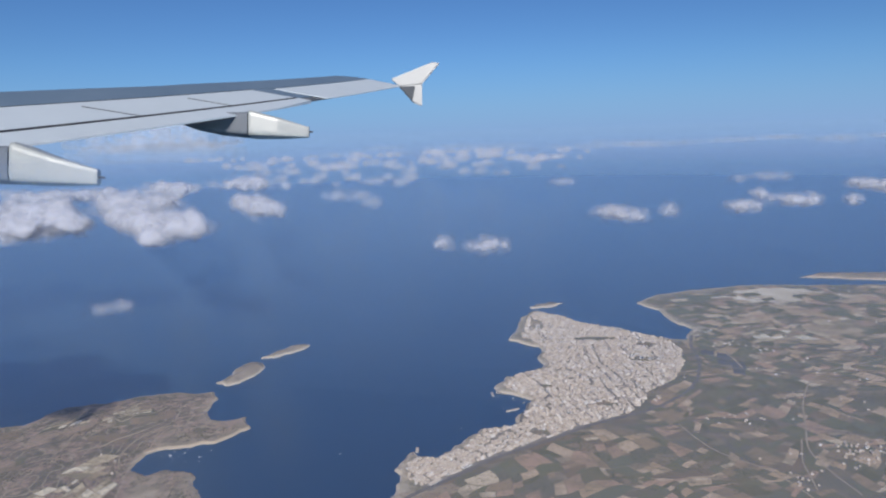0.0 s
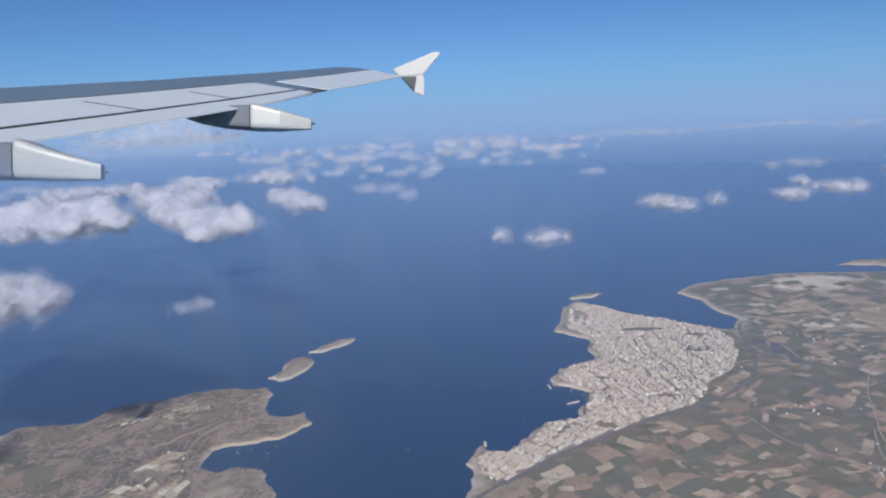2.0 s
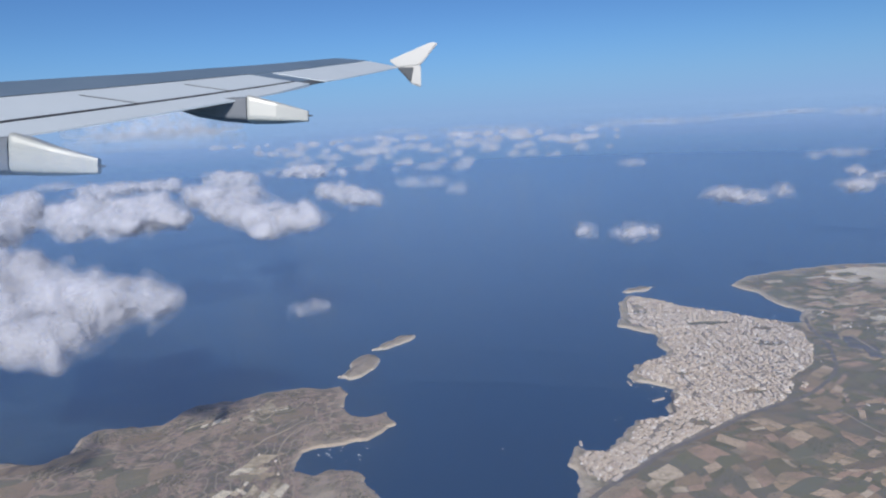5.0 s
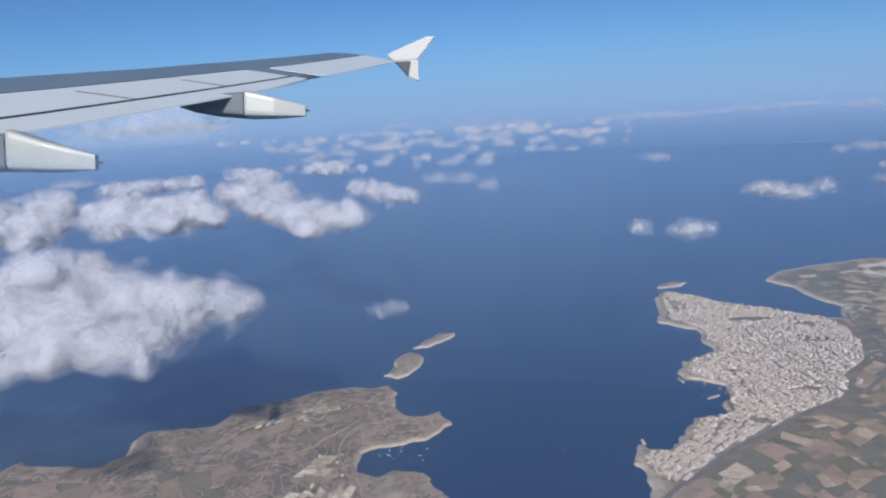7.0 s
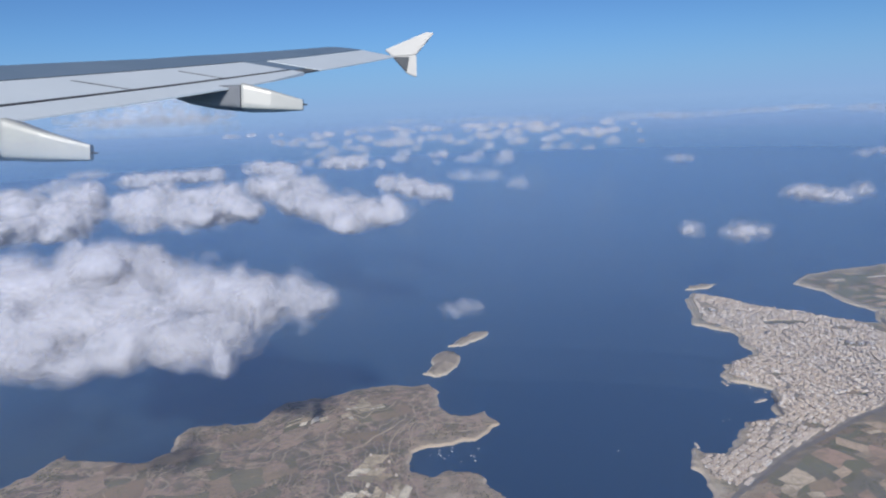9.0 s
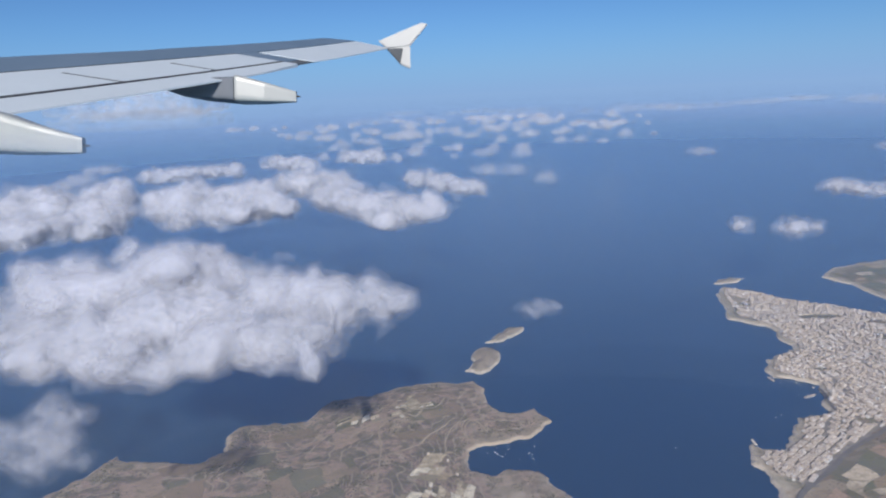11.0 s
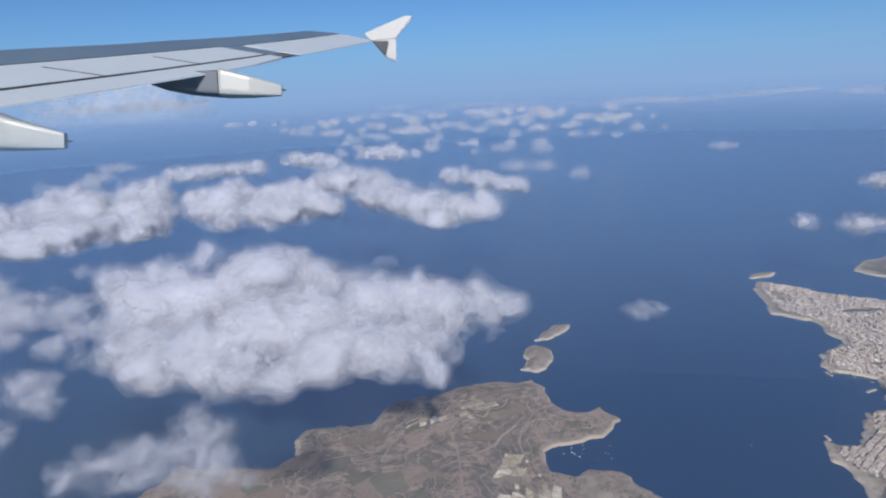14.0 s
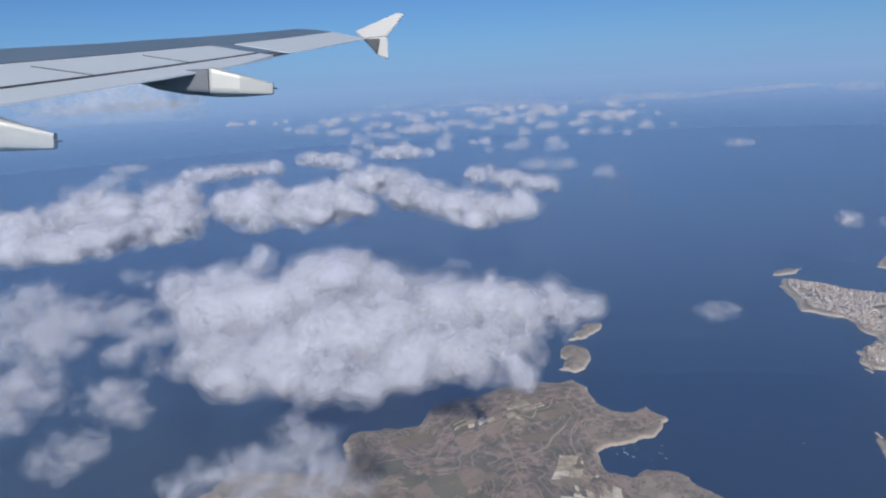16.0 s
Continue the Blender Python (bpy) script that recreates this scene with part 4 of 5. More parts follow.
for cx, cy, r, n in ((-4.85, 10.5, 0.3, 16), (-4.35, 10.9, 0.12, 4), (1.55, 12.85, 0.18, 16), (1.45, 12.3, 0.12, 5), (0.4, 11.4, 0.15, 2), (5.9, 17.6, 0.3, 4), (2.2, 16.0, 0.1, 2)):
    for _ in range(n):
        x, y = rnd.gauss(cx, r), rnd.gauss(cy, r * 0.6)
        if land_mask(x, y, LAND_EDGE)[0] < -0.09:
            copy_thing(first_boat, Matrix.Translation((x, y, 0.003)) @ Matrix.Rotation(rnd.uniform(0, 6), 4, "Z") @ Matrix.Scale(rnd.uniform(0.5, 0.9), 4))


def jetty(x, y, w, d, turn, label):
    v, f = cuboid(0, 0, -0.05, w, d, 0.066)
    ob = mesh_object("jetty", v, f, WALLS)
    ob.matrix_basis = pose(x, y, 0, 0, 0, turn)
    tagged(ob, label, "jetty", "stone jetties")


jetty(1.45, 12.25, 0.3, 0.045, 25, "pale stone jetty in the harbour")
jetty(1.06, 13.05, 0.05, 0.2, 10, "short stone breakwater off the point")
jetty(-0.42, 10.62, 0.05, 0.16, 0, "short stone breakwater off the point")


# ---- clouds ----
def surface(field, level, origin, cell):
    """The surface where the sampled field passes a level (surface nets)."""
    inside = field > level
    nx, ny, nz = field.shape
    c = [inside[a:nx - 1 + a, b:ny - 1 + b, d:nz - 1 + d] for a in (0, 1) for b in (0, 1) for d in (0, 1)]
    cnt = sum(k.astype(np.int8) for k in c)
    mixed = (cnt > 0) & (cnt < 8)
    ids = np.full(mixed.shape, -1)
    where = np.argwhere(mixed)
    if len(where) == 0:
        return np.zeros((0, 3)), np.zeros((0, 4), int)
    ids[mixed] = np.arange(len(where))
    acc, num = np.zeros((len(where), 3)), np.zeros(len(where))
    corners = [(a, b, d) for a in (0, 1) for b in (0, 1) for d in (0, 1)]
    for p in corners:
        for q in corners:
            if p < q and sum(abs(i - j) for i, j in zip(p, q)) == 1:
                fp, fq = (field[tuple((where + np.array(k)).T)] for k in (p, q))
                hit = (fp > level) != (fq > level)
                s = np.where(hit, (level - fp) / np.where(fq == fp, 1, fq - fp), 0)[:, None]
                acc += np.where(hit[:, None], np.array(p) + s * (np.array(q) - np.array(p)), 0)
                num += hit
    verts = (where + acc / num[:, None]) * cell + origin
    faces = []
    for axis in range(3):
        o = [k for k in range(3) if k != axis]
        lo = [slice(1, -1)] * 3
        lo[axis] = slice(0, -1)
        a = inside[tuple(lo)]
        up = list(lo)
        up[axis] = slice(1, None)
        b = inside[tuple(up)]
        e = np.argwhere(a != b)
        flip = a[a != b]
        e[:, o] += 1
        quad = []
        for du, dv in ((0, 0), (1, 0), (1, 1), (0, 1)):
            k = e.copy()
            k[:, o[0]] -= du
            k[:, o[1]] -= dv
            quad.append(ids[tuple(k.T)])
        quad = np.stack(quad, 1)
        turn = flip if axis != 1 else ~flip
        quad[~turn] = quad[~turn][:, ::-1]
        faces.append(quad)
    return verts, np.concatenate(faces)


def worley(x, y, z, seed):
    """Distance to the nearest of scattered points, one to a unit cell: rounded heads with sharp creases between them."""
    bx, by, bz = np.floor(x - 0.5), np.floor(y - 0.5), np.floor(z - 0.5)
    best = np.full(x.shape, 9.0)
    for a in (0, 1):
        for b in (0, 1):
            for c in (0, 1):
                ix, iy, iz = bx + a, by + b, bz + c
                dx, dy, dz = (i + 0.5 + 0.8 * (hash01(ix, iy, iz, seed + k) - 0.5) - p for k, (i, p) in enumerate(((ix, x), (iy, y), (iz, z))))
                best = np.minimum(best, dx * dx + dy * dy + dz * dz)
    return np.sqrt(best)


def cloud(name, blobs, cell, levels, core, shells, seed, grain, label, base, rag=0.16):
    """blobs: rows of x, y, z and a radius across and up. The innermost level is the dense core, the rest are thin veils."""
    blobs = np.array(blobs, float)
    pad = 0.3 * grain + 0.16 + 2 * cell - levels[-1]
    lo, hi = (blobs[:, :3] - blobs[:, [3, 3, 4]]).min(0) - pad, (blobs[:, :3] + blobs[:, [3, 3, 4]]).max(0) + pad
    n = [int((h - l) / cell) + 2 for l, h in zip(lo, hi)]
    x, y, z = np.meshgrid(*[lo[k] + cell * np.arange(n[k]) for k in range(3)], indexing="ij")
    f, stiff = np.zeros(x.shape), 3.5 / blobs[:, 4].mean()
    for bx, by, bz, r, h in blobs:
        q = ((x - bx) ** 2 + (y - by) ** 2) / r**2 + ((z - bz) / h) ** 2
        f += np.exp(stiff * np.maximum(-1.2, (1 - np.sqrt(q)) * h))
    f = np.log(f) / stiff - 0.02
    f = f - 0.7 * np.maximum(0, base - z)
    band = np.abs(f - 0.5 * (levels[0] + levels[-1])) < 0.3 * grain + 0.5 * rag + 0.5 * (levels[0] - levels[-1]) + cell
    px, py, pz = x[band], y[band], z[band]
    g = 1.3 / grain
    px, py, pz = (p + 0.8 * grain * (fbm(px * g, py * g, pz * g, 3, seed + 20 + 3 * k) - 0.5) for k, p in enumerate((px, py, pz)))
    d = 0.0
    for k, (s_, a) in enumerate(((grain, 0.40), (grain * 0.42, 0.30), (grain * 0.18, 0.24))):
        d = d + a * s_ * (0.44 - worley(px / s_, py / s_, pz / s_, seed + 7 * k))
    g = 3.0 / grain
    f[band] += d + rag * (fbm(px * g, py * g, pz * g, 4, seed + 40, False, 0.62) - 0.5)
    for k in range(3):
        for e in (0, -1):
            f[tuple(e if i == k else slice(None) for i in range(3))] = -1.0
    top = new(name)
    top.location = (blobs[:, 0].mean(), blobs[:, 1].mean(), base)
    tagged(top, label, "cloud")
    mats = ([core] if core else []) + shells
    for k, (level, mat) in enumerate(zip(levels, mats)):
        v, q = surface(f, level, lo, cell)
        if len(q):
            ob = mesh_object("core" if core and k == 0 else "veil", v - np.array(top.location), q, mat, True)
            ob.parent = top
    return top


DENSE = [0.16, 0.11, 0.07, 0.03, -0.01, -0.055, -0.11]
LIGHT = [0.07, 0.03, -0.01, -0.05, -0.09]


def cumulus(rows, seed, label, cell=0.06, grain=0.5, tall=0.36, base=3.2, veils=None, spread=1.0, rag=0.16):
    """rows: x, y, height of the middle and radius of the heaps that make up one cloud."""
    rnd = random.Random(seed)
    blobs = []
    for x, y, z, r in rows:
        h = max(min(tall, 0.75 * r), 0.05 * spread)
        blobs.append((x, y, z, r, h))
        for _ in range(2 if veils else 3):
            a, e, k = rnd.uniform(0, 2 * math.pi), rnd.uniform(0.4, 0.95), rnd.uniform(0.3, 0.5)
            blobs.append((x + e * r * math.cos(a), y + e * r * math.sin(a), z + rnd.uniform(-0.2, 0.45 if veils else 0.8) * h, r * k, h * rnd.uniform(0.4, 0.65)))
    if veils:
        return cloud("cumulus_cloud", blobs, cell, [k * spread for k in LIGHT], None, veils, seed, grain, label, base, rag)
    return cloud("cumulus_cloud", blobs, cell, DENSE, CLOUD_CORE, CLOUD_SHELL, seed, grain, label, base, rag)


cumulus([(-11.16, 8.63, 3.67, 0.64), (-11.78, 9.32, 3.79, 0.37), (-11.05, 7.81, 3.47, 0.42), (-10.56, 7.33, 3.38, 0.28), (-10.59, 8.83, 3.73, 0.77), (-9.95, 9.19, 3.82, 0.68),
         (-9.5, 9.46, 3.88, 0.54), (-8.98, 9.2, 3.85, 0.37), (-9.99, 7.78, 3.5, 0.77), (-9.32, 7.91, 3.56, 0.78), (-8.76, 8.17, 3.64, 0.57), (-9.6, 7.09, 3.38, 0.3),
         (-9.04, 7.16, 3.38, 0.27), (-8.6, 7.34, 3.41, 0.36), (-8.2, 7.66, 3.53, 0.49), (-8.26, 8.48, 3.73, 0.48), (-7.66, 8.39, 3.73, 0.42), (-7.79, 7.71, 3.56, 0.42),
         (-7.17, 8.19, 3.7, 0.42), (-6.74, 8.19, 3.72, 0.32), (-6.41, 8.08, 3.7, 0.18), (-7.47, 7.48, 3.5, 0.27), (-7.35, 7.15, 3.39, 0.17), (-11.16, 10.35, 3.88, 0.2)],
        3, "large white cumulus cloud with soft ragged edges", grain=0.75, cell=0.047, rag=0.34)
cumulus([(-18.86, 15.46, 3.49, 0.98), (-18.02, 15.66, 3.54, 0.98), (-17.58, 16.66, 3.66, 0.92), (-17.97, 18.11, 3.78, 0.69), (-16.55, 14.29, 3.4, 0.69), (-15.92, 14.82, 3.49, 0.76),
         (-17.65, 14.19, 3.35, 0.57), (-16.49, 16.88, 3.71, 0.62), (-15.37, 15.07, 3.54, 0.47), (-19.54, 15.23, 3.45, 0.98), (-20.51, 15.08, 3.4, 0.81), (-21.32, 14.9, 3.35, 0.81)],
        30, "white cumulus cloud in a row over the sea", grain=0.8, cell=0.066, rag=0.34)
cumulus([(-15.24, 16.71, 3.6, 0.87), (-15.36, 17.81, 3.78, 0.53), (-16.1, 18.27, 3.81, 0.56), (-14.9, 15.47, 3.35, 0.54), (-14.4, 15.81, 3.46, 0.41)],
        31, "white cumulus cloud in a row over the sea", grain=0.8, cell=0.066, rag=0.34)
cumulus([(-13.95, 17.34, 3.71, 0.44), (-13.19, 16.81, 3.62, 0.74), (-12.71, 17.34, 3.8, 0.67), (-12.62, 15.99, 3.4, 0.43), (-11.87, 16.18, 3.53, 0.61), (-11.23, 16.74, 3.76, 0.67),
         (-11.27, 16.03, 3.53, 0.54), (-10.44, 16.37, 3.71, 0.55)],
        32, "white cumulus cloud in a row over the sea", grain=0.8, cell=0.066, rag=0.34)
cumulus([(-10.28, 19.01, 3.8, 0.65), (-9.68, 19.94, 3.8, 0.62), (-9.02, 17.14, 3.8, 0.66), (-8.41, 16.36, 3.76, 0.6), (-7.85, 15.9, 3.67, 0.6), (-7.17, 15.57, 3.62, 0.58),
         (-6.66, 15.19, 3.53, 0.48), (-6.2, 15.14, 3.56, 0.3), (-7.34, 15.13, 3.44, 0.33)],
        33, "white cumulus cloud in a row over the sea", grain=0.8, cell=0.066, rag=0.34)
cumulus([(-17.4, 24.46, 3.6, 0.66), (-16.46, 24.88, 3.6, 0.75), (-15.59, 25.7, 3.6, 0.67), (-14.72, 25.87, 3.6, 0.42)],
        40, "hazy white cumulus cloud beyond the row", grain=0.6, cell=0.08, veils=THIN_CLOUD, tall=0.26, rag=0.34)
cumulus([(-13.56, 28.28, 3.6, 0.74), (-12.64, 27.26, 3.6, 0.79), (-11.86, 25.97, 3.6, 0.4)],
        41, "hazy white cumulus cloud beyond the row", grain=0.6, cell=0.08, veils=THIN_CLOUD, tall=0.26, rag=0.34)
cumulus([(-10.39, 29.55, 3.6, 0.75), (-9.74, 29.72, 3.6, 0.66), (-9.18, 28.49, 3.6, 0.34)],
        42, "hazy white cumulus cloud beyond the row", grain=0.6, cell=0.08, veils=THIN_CLOUD, tall=0.26, rag=0.34)
cumulus([(-6.84, 20.22, 3.7, 0.49), (-6.09, 19.0, 3.7, 0.55), (-5.4, 18.02, 3.7, 0.47), (-5.03, 17.9, 3.7, 0.24)],
        43, "hazy white cumulus cloud beyond the row", grain=0.6, cell=0.08, veils=THIN_CLOUD, tall=0.26, rag=0.34)
cumulus([(-4.5, 23.71, 3.5, 0.43), (-3.53, 23.31, 3.5, 0.41), (-2.69, 21.02, 3.5, 0.32), (-2.59, 20.71, 3.5, 0.18)],
        46, "thin hazy scraps of cloud over the sea", grain=0.4, cell=0.08, veils=WISP_CLOUD, tall=0.2, rag=0.3)
cumulus([(-12.93, 39.93, 3.4, 0.53), (-4.24, 31.57, 3.4, 0.53), (-22.69, 29.95, 3.4, 0.71), (-21.69, 26.4, 3.4, 0.53), (-21.15, 24.47, 3.4, 0.56)],
        47, "thin hazy scraps of cloud over the sea", grain=0.4, cell=0.08, veils=WISP_CLOUD, tall=0.2, rag=0.3)
cumulus([(-15.04, 10.39, 3.4, 0.45), (-14.29, 9.78, 3.4, 0.46), (-13.6, 9.34, 3.4, 0.41), (-13.22, 9.4, 3.4, 0.36), (-13.88, 8.85, 3.4, 0.36), (-13.27, 8.49, 3.4, 0.24),
         (-12.98, 9.59, 3.4, 0.32), (-12.34, 8.85, 3.4, 0.24), (-12.33, 8.2, 3.4, 0.16), (-14.53, 9.35, 3.4, 0.37), (-15.12, 10.96, 3.4, 0.28)],
        50, "thin white cloud drifting below the flight path", grain=0.45, cell=0.05, veils=SOFT_CLOUD, tall=0.18, rag=0.36)
cumulus([(-13.25, 7.45, 3.4, 0.42), (-12.78, 7.13, 3.4, 0.28), (-13.14, 6.91, 3.4, 0.36), (-12.76, 6.53, 3.4, 0.18)],
        51, "thin white cloud drifting below the flight path", grain=0.45, cell=0.05, veils=SOFT_CLOUD, tall=0.18, rag=0.36)
cumulus([(-11.68, 6.76, 3.4, 0.25), (-11.91, 7.17, 3.4, 0.11), (-11.44, 6.51, 3.4, 0.13)],
        52, "thin white cloud drifting below the flight path", grain=0.45, cell=0.05, veils=SOFT_CLOUD, tall=0.18, rag=0.36)
cumulus([(-11.82, 5.94, 3.4, 0.17), (-11.57, 6.06, 3.4, 0.13), (-11.93, 5.82, 3.4, 0.1), (-11.55, 5.7, 3.4, 0.12)],
        53, "thin white cloud drifting below the flight path", grain=0.45, cell=0.05, veils=SOFT_CLOUD, tall=0.18, rag=0.36)
cumulus([(-9.47, 5.87, 3.4, 0.24), (-9.59, 5.49, 3.4, 0.25), (-9.87, 5.43, 3.4, 0.22), (-10.15, 5.42, 3.4, 0.2), (-10.37, 5.36, 3.4, 0.15), (-9.28, 5.42, 3.4, 0.2),
         (-9.64, 6.13, 3.4, 0.12), (-9.11, 5.26, 3.4, 0.15)],
        54, "thin white cloud drifting below the flight path", grain=0.45, cell=0.05, veils=SOFT_CLOUD, tall=0.18, rag=0.36)
cumulus([(-13.54, 11.28, 3.5, 0.15), (-13.92, 11.65, 3.5, 0.11), (-13.22, 10.82, 3.5, 0.1)],
        56, "small curl of thin cloud", grain=0.22, cell=0.024, veils=SOFT_CLOUD, tall=0.05, rag=0.16, spread=0.6)
cumulus([(4.48, 17.07, 3.5, 0.39), (4.94, 16.18, 3.5, 0.27), (4.64, 16.46, 3.5, 0.28)],
        70, "small white fair-weather cloud", grain=0.36, cell=0.046, veils=SMALL_CLOUD, tall=0.16, rag=0.26)
cumulus([(6.13, 17.23, 3.5, 0.24)],
        71, "small white fair-weather cloud", grain=0.36, cell=0.046, veils=SMALL_CLOUD, tall=0.16, rag=0.26)
cumulus([(8.13, 17.45, 3.5, 0.31), (8.77, 17.85, 3.5, 0.23), (10.14, 20.71, 3.5, 0.25)],
        72, "small white fair-weather cloud", grain=0.36, cell=0.046, veils=SMALL_CLOUD, tall=0.16, rag=0.26)
cumulus([(10.19, 18.83, 3.5, 0.34), (10.63, 18.72, 3.5, 0.31), (9.82, 19.07, 3.5, 0.19)],
        73, "small white fair-weather cloud", grain=0.36, cell=0.046, veils=SMALL_CLOUD, tall=0.16, rag=0.26)
cumulus([(0.99, 12.55, 3.5, 0.28), (1.28, 12.38, 3.5, 0.13), (0.73, 12.39, 3.5, 0.14)],
        74, "small white fair-weather cloud", grain=0.36, cell=0.046, veils=SMALL_CLOUD, tall=0.16, rag=0.26)
cumulus([(0.08, 12.86, 3.5, 0.17)],
        75, "small white fair-weather cloud", grain=0.36, cell=0.046, veils=SMALL_CLOUD, tall=0.16, rag=0.26)
cumulus([(14.82, 22.94, 3.5, 0.44), (15.06, 22.15, 3.5, 0.57), (14.74, 20.77, 3.5, 0.47), (11.84, 18.58, 3.5, 0.2)],
        76, "small white fair-weather cloud", grain=0.36, cell=0.046, veils=SMALL_CLOUD, tall=0.16, rag=0.26)
cumulus([(13.41, 27.15, 3.5, 0.42), (14.0, 26.92, 3.5, 0.25), (12.03, 26.7, 3.5, 0.27)],
        80, "faint streak of cloud far over the sea", grain=0.35, cell=0.05, veils=WISP_CLOUD, tall=0.14, rag=0.3)
cumulus([(4.65, 27.15, 3.5, 0.37), (4.95, 26.75, 3.5, 0.19)],
        81, "faint streak of cloud far over the sea", grain=0.35, cell=0.05, veils=WISP_CLOUD, tall=0.14, rag=0.3)
cumulus([(-4.5, 8.47, 3.45, 0.17), (-4.28, 8.43, 3.45, 0.08), (-4.65, 8.43, 3.45, 0.08)],
        88, "small white wisp of cloud over the strait", grain=0.22, cell=0.022, veils=SOFT_CLOUD, tall=0.06, rag=0.16, spread=0.6)
rnd = random.Random(5)
for k in range(95):
    y = 29 + 46 * rnd.random() ** 1.15
    x = -7 + y * rnd.triangular(-0.34, 0.36, 0.06)
    rows = []
    for _ in range(rnd.randint(1, 3)):
        r = rnd.uniform(0.16, 0.58) * (y + 12) / 62
        rows.append((x + rnd.gauss(0, 1.0) * y / 50, y + rnd.gauss(0, 0.7), 3.45 + rnd.uniform(-0.1, 0.15), r))
    cumulus(rows, 200 + k, "distant hazy puffs of cloud near the horizon", cell=0.15, grain=0.6, tall=0.26, veils=FAR_CLOUD, spread=1.2, rag=0.4)
for k in range(16):
    y = rnd.uniform(92, 130)
    x = y * (-0.16 + 0.06 * k) + rnd.uniform(-3, 3)
    rows = [(x + rnd.uniform(-6, 6), y + rnd.uniform(-3, 3), 2.7 + rnd.uniform(0, 0.4), rnd.uniform(0.8, 2.4)) for _ in range(4)]
    cumulus(rows, 300 + k, "distant hazy cloud bank near the horizon", cell=0.42, grain=1.4, tall=0.3, base=2.4, veils=FAINT_CLOUD, spread=3.0, rag=0.9)
cumulus([(-2150, 3700, 20, 110), (-2010, 3780, 30, 150), (-1850, 3860, 24, 140), (-1700, 3930, 15, 110)], 400, "tall white cloud far beyond the wing", base=-10.0, cell=20, grain=90, tall=55, veils=HORIZON_CLOUD, spread=200.0, rag=40)


# ---- wing ----
WING_POSE = look((0.386, 0.155, 5.808), (0.278, 2.116, 5.428), -2.3) @ pose(0, 0, 0, -90)
STATION = (1800.0, 2575.0, 3750.0)
LEAD = ((-2138.0, 426.0), (-1428.0, 676.0), (-664.0, 1067.0))
TRAIL = ((-1238.0, 296.0), (-778.0, 574.0), (-289.0, 994.0))


def along(d, table):
    w = [math.prod((d - STATION[j]) / (STATION[i] - STATION[j]) for j in range(3) if j != i) for i in range(3)]
    return [sum(a * v[k] for a, v in zip(w, table)) for k in (0, 1)]


def wing_at(d, u, h=0.0):
    """d: distance out along the span, u: 0 at the leading to 1 at the trailing edge, h: height over the skin."""
    a, b = along(d, LEAD), along(d, TRAIL)
    return Vector((a[0] + (b[0] - a[0]) * u, d, a[1] + (b[1] - a[1]) * u + h))


def slab(us, ds, thick, top=lambda u, d: 0.0):
    """A closed panel over the span stations ds; us: pairs of chord limits at both ends of the span, or a function of d."""
    bm = bmesh.new()
    nu = 10
    rows = []
    for d in ds:
        a, b = us(d)
        rows.append([(bm.verts.new(wing_at(d, a + (b - a) * k / nu, top(a + (b - a) * k / nu, d))), bm.verts.new(wing_at(d, a + (b - a) * k / nu, top(a + (b - a) * k / nu, d) - thick(a + (b - a) * k / nu, d)))) for k in range(nu + 1)])
    for r0, r1 in zip(rows, rows[1:]):
        for k in range(nu):
            bm.faces.new((r0[k][0], r0[k + 1][0], r1[k + 1][0], r1[k][0]))
            bm.faces.new((r0[k][1], r1[k][1], r1[k + 1][1], r0[k + 1][1]))
        bm.faces.new((r0[0][0], r1[0][0], r1[0][1], r0[0][1]))
        bm.faces.new((r0[nu][0], r0[nu][1], r1[nu][1], r1[nu][0]))
    for r, s in ((rows[0], 1), (rows[-1], -1)):
        for k in range(nu):
            f = (r[k][0], r[k][1], r[k + 1][1], r[k + 1][0])
            bm.faces.new(f if s > 0 else f[::-1])
    return bm


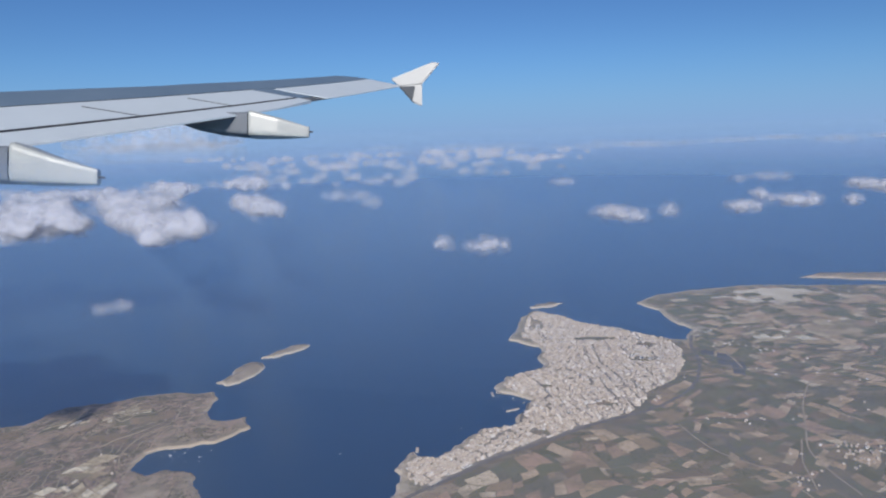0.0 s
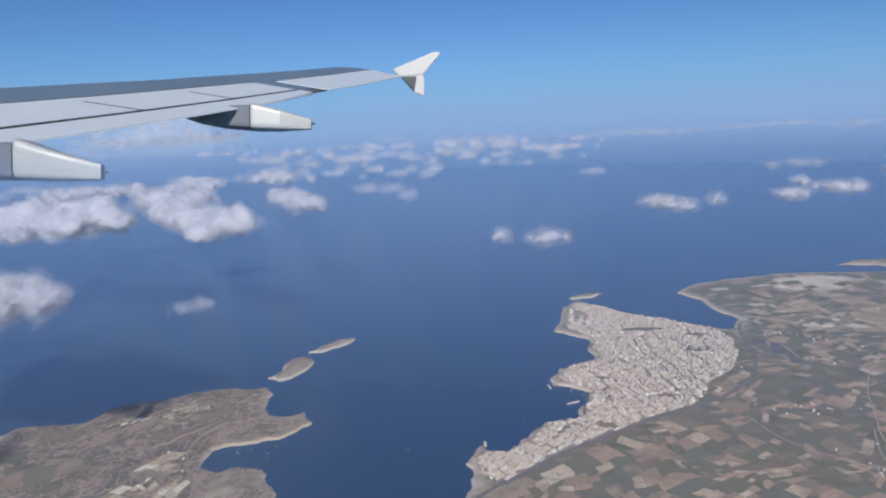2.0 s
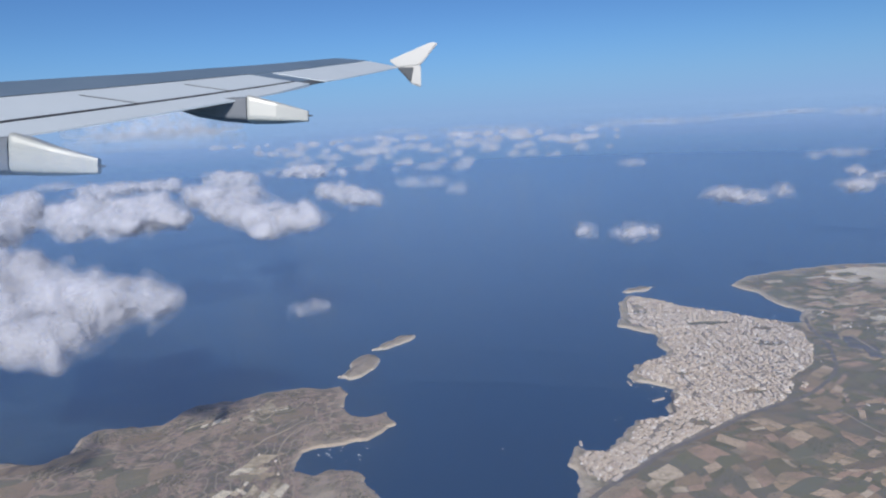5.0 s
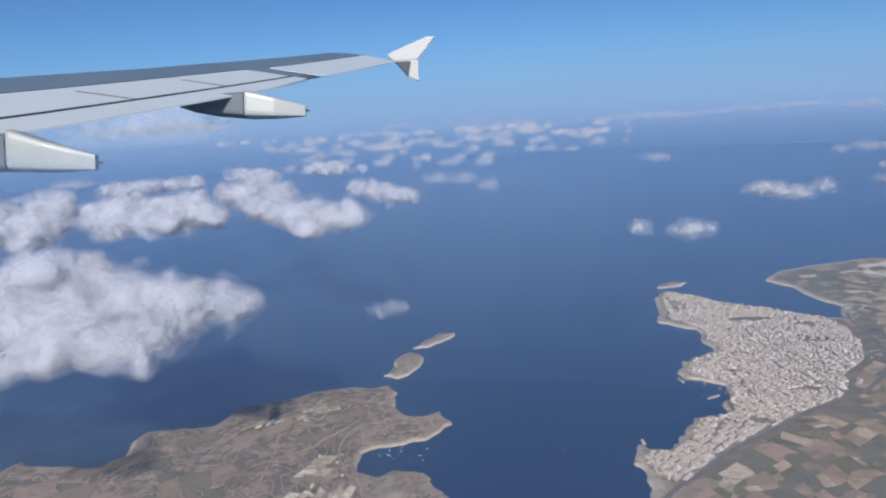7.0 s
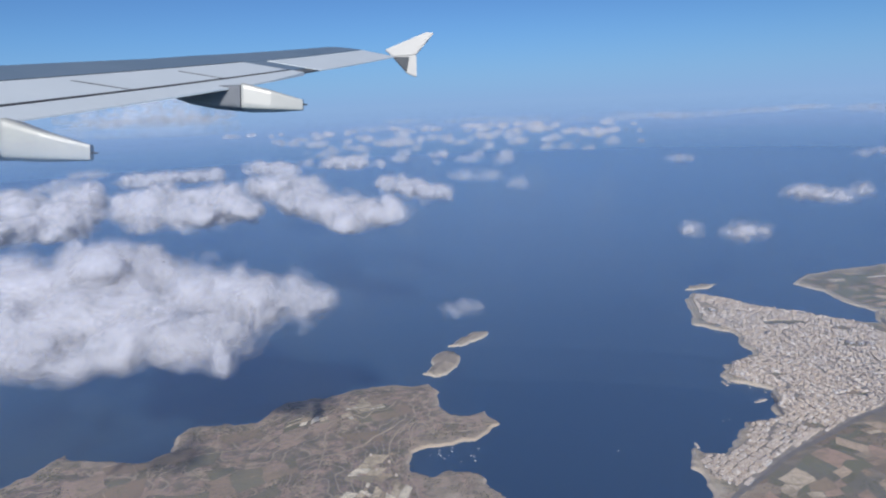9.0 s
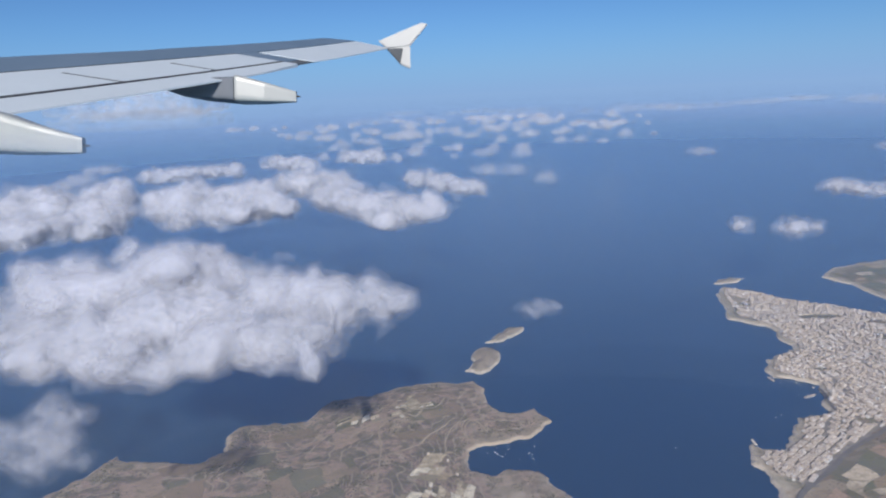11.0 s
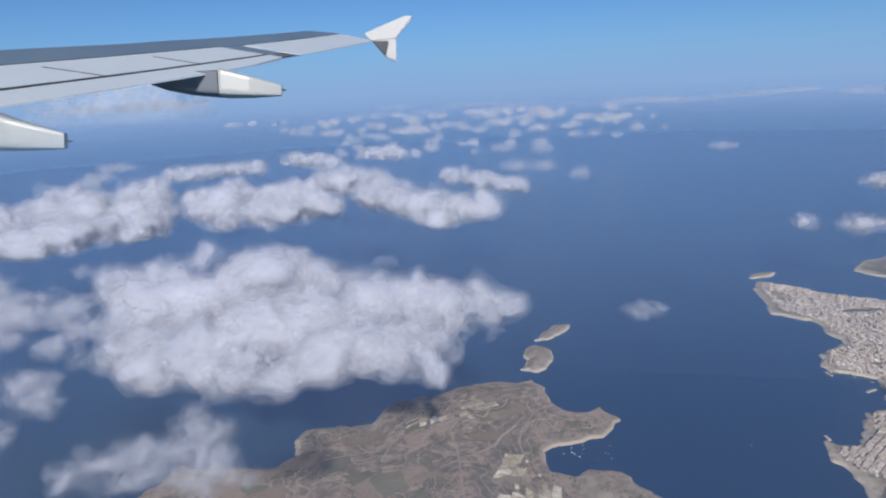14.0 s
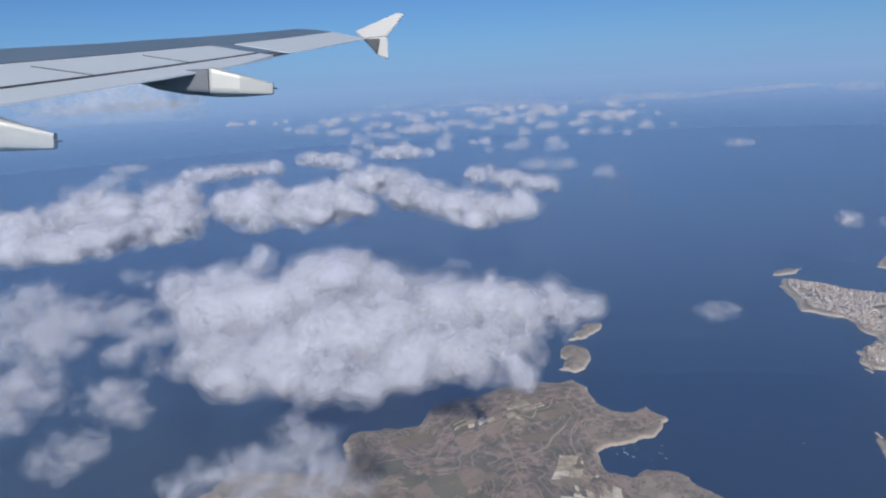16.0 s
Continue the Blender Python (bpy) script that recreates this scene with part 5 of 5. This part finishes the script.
def build_wing():
    wing = new("airliner_wing")
    wing.matrix_world = WING_POSE
    tagged(wing, "grey and white airliner wing with flap fairings and tip fence", "aircraft wing")
    ds = [1300 + 2450 * k / 28 for k in range(29)]

    def lower(u, d):
        return (10 + 62 * math.sin(math.pi * min(max(u, 0.0), 1.0)) ** 0.7) * (1.35 - d / 3750 * 0.75)

    def nose(u, d):
        return -60 * (1 - d / 6000) * max(0, (0.05 - u) / 0.05) ** 2

    def front(d):
        return 0.0 if d < 2400 else 0.06 * min(1, (d - 2400) / 700) + 0.34 * max(0, (d - 3745) / 140) ** 2

    part("leading_skin", slab(lambda d: (front(d), 0.395 + 0.03 * max(0, (d - 3600) / 280)), ds + [3790, 3820, 3845, 3865, 3880], lower, nose), WING_SKIN, wing, "grey upper wing skin, reflected sky put in as blue")
    part("wing_box", slab(lambda d: (0.40, 0.88), ds[:-1], lambda u, d: 4 + 80 * (0.95 - u) * (1.35 - d / 3750 * 0.75), lambda u, d: -8), WING_BAY, wing, "grey bay under the panels")
    cuts = [1300, 1840, 2270, 2620, 2970]
    for a, b in zip(cuts, cuts[1:]):
        part("spoiler", slab(lambda d: (0.40, 0.785), [a + (b - a) * k / 6 for k in range(7)], lambda u, d: 10), WING_PANEL, wing)
    for d in cuts[2:4]:
        part("panel_joint", slab(lambda q: (0.50, 0.785), [d - 2.5, d + 2.5], lambda u, q: 6, lambda u, q: 1.5), WING_DARK, wing)
    # Raised dark strip stands in for the shade inside the flap slot.
    part("flap_slot", slab(lambda d: (0.785, 0.812), [1300 + 1670 * k / 14 for k in range(15)], lambda u, d: 8, lambda u, d: 1.0), WING_DARK, wing, "dark strip laid on as the shade in the flap slot")
    part("skin_joint", slab(lambda d: (0.393, 0.399), [1300 + 1670 * k / 14 for k in range(15)], lambda u, d: 8, lambda u, d: 1.5), WING_DARK, wing)
    # Added filler: its darker grey stands in for the gap by the aileron.
    part("gap_panel", slab(lambda d: (0.40, 0.79), [2970 + 118 * k / 4 for k in range(5)], lambda u, d: 6, lambda u, d: -3), WING_SKIN, wing, "blue-grey filler added for the gap beside the aileron")
    part("flap", slab(lambda d: (0.815, 1.0 - 0.075 * max(0, (d - 2700) / 280)), [1300 + 1675 * k / 14 for k in range(15)], lambda u, d: 24 * (1.02 - u) * 5 + 4), WING_PANEL, wing)
    part("aileron", slab(lambda d: (0.43, 0.935 + 0.05 * (d - 3000) / 750), [3085 + 660 * k / 8 for k in range(9)], lambda u, d: 4 + 20 * (1.05 - u) * min(1, (d - 3080) / 120)), WING_PANEL, wing)
    part("wing_tip", slab(lambda d: (0.43, 0.985 + 0.02 * (d - 3748) / 130), [3748 + 135 * k / 8 for k in range(9)], lambda u, d: 24 * (1.05 - u) + 4), WING_PANEL, wing, "light grey wingtip cap")

    def canoe(d0, rows):
        """Rings along the fairing: x, top, bottom and half width, with flat sides and rounded corners."""
        rings = []
        for x, t, b, w in rows:
            ring = []
            for k in range(24):
                q = 2 * math.pi * (k + 0.5) / 24
                c, s_ = math.cos(q), math.sin(q)
                ring.append((x, d0 + w * math.copysign(abs(c) ** 0.28, c), (t + b) / 2 + (t - b) / 2 * math.copysign(abs(s_) ** 0.28, s_)))
            rings.append(ring)
        return loft(rings)

    front_label, tail_label = "fixed front of the flap track fairing, wing shade in its grey", "white moving tail of the flap track fairing"
    part("flap_fairing", canoe(2540, [(-1085, 545, 522, 6), (-1000, 552, 492, 30), (-900, 556, 474, 46), (-778, 560, 463, 52)]), FAIRING_SHADED, wing, front_label)
    part("flap_fairing", canoe(1770, [(-1600, 272, 205, 50), (-1400, 280, 186, 56), (-1198, 286, 184, 58)]), FAIRING_SHADED, wing, front_label)
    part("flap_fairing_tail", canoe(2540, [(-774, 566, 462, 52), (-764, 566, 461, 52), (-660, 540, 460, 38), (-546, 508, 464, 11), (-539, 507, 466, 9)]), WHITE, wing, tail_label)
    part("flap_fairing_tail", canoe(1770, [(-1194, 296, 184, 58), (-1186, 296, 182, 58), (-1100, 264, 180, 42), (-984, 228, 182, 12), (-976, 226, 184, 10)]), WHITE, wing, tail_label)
    for x, d0, z in ((-538, 2540, 488), (-974, 1770, 204)):
        part("static_wick", canoe(d0, [(x - 2, z + 4, z - 4, 4), (x + 16, z + 1, z - 3, 1.5)]), WING_DARK, wing, "thin dark discharge wick")
    for name, outline in (
        ("tip_fence_upper", [(-300, 1045), (-50, 1150), (-5, 1146), (-115, 1012), (-250, 1000)]),
        ("tip_fence_lower", [(-250, 1000), (-168, 905), (-110, 882), (-110, 1012)]),
        ("fence_root", [(-252, 998), (-170, 908), (-152, 1000)]),
    ):
        bm = bmesh.new()
        f = bm.faces.new([bm.verts.new((x * 1.035, 3871 if name != "fence_root" else 3862, z * 1.035)) for x, z in outline])
        r = bmesh.ops.extrude_face_region(bm, geom=[f])
        bmesh.ops.translate(bm, vec=(0, 22, 0), verts=[v for v in r["geom"] if isinstance(v, bmesh.types.BMVert)])
        bmesh.ops.recalc_face_normals(bm, faces=bm.faces)
        bmesh.ops.bevel(bm, geom=bm.edges[:], offset=5, segments=2, affect="EDGES")
        part(name, bm, FENCE_WHITE if name != "fence_root" else FENCE_SHADOW, wing, "white wingtip fence" if name != "fence_root" else "dark wedge added as the shadow on the lower tip fence")


build_wing()
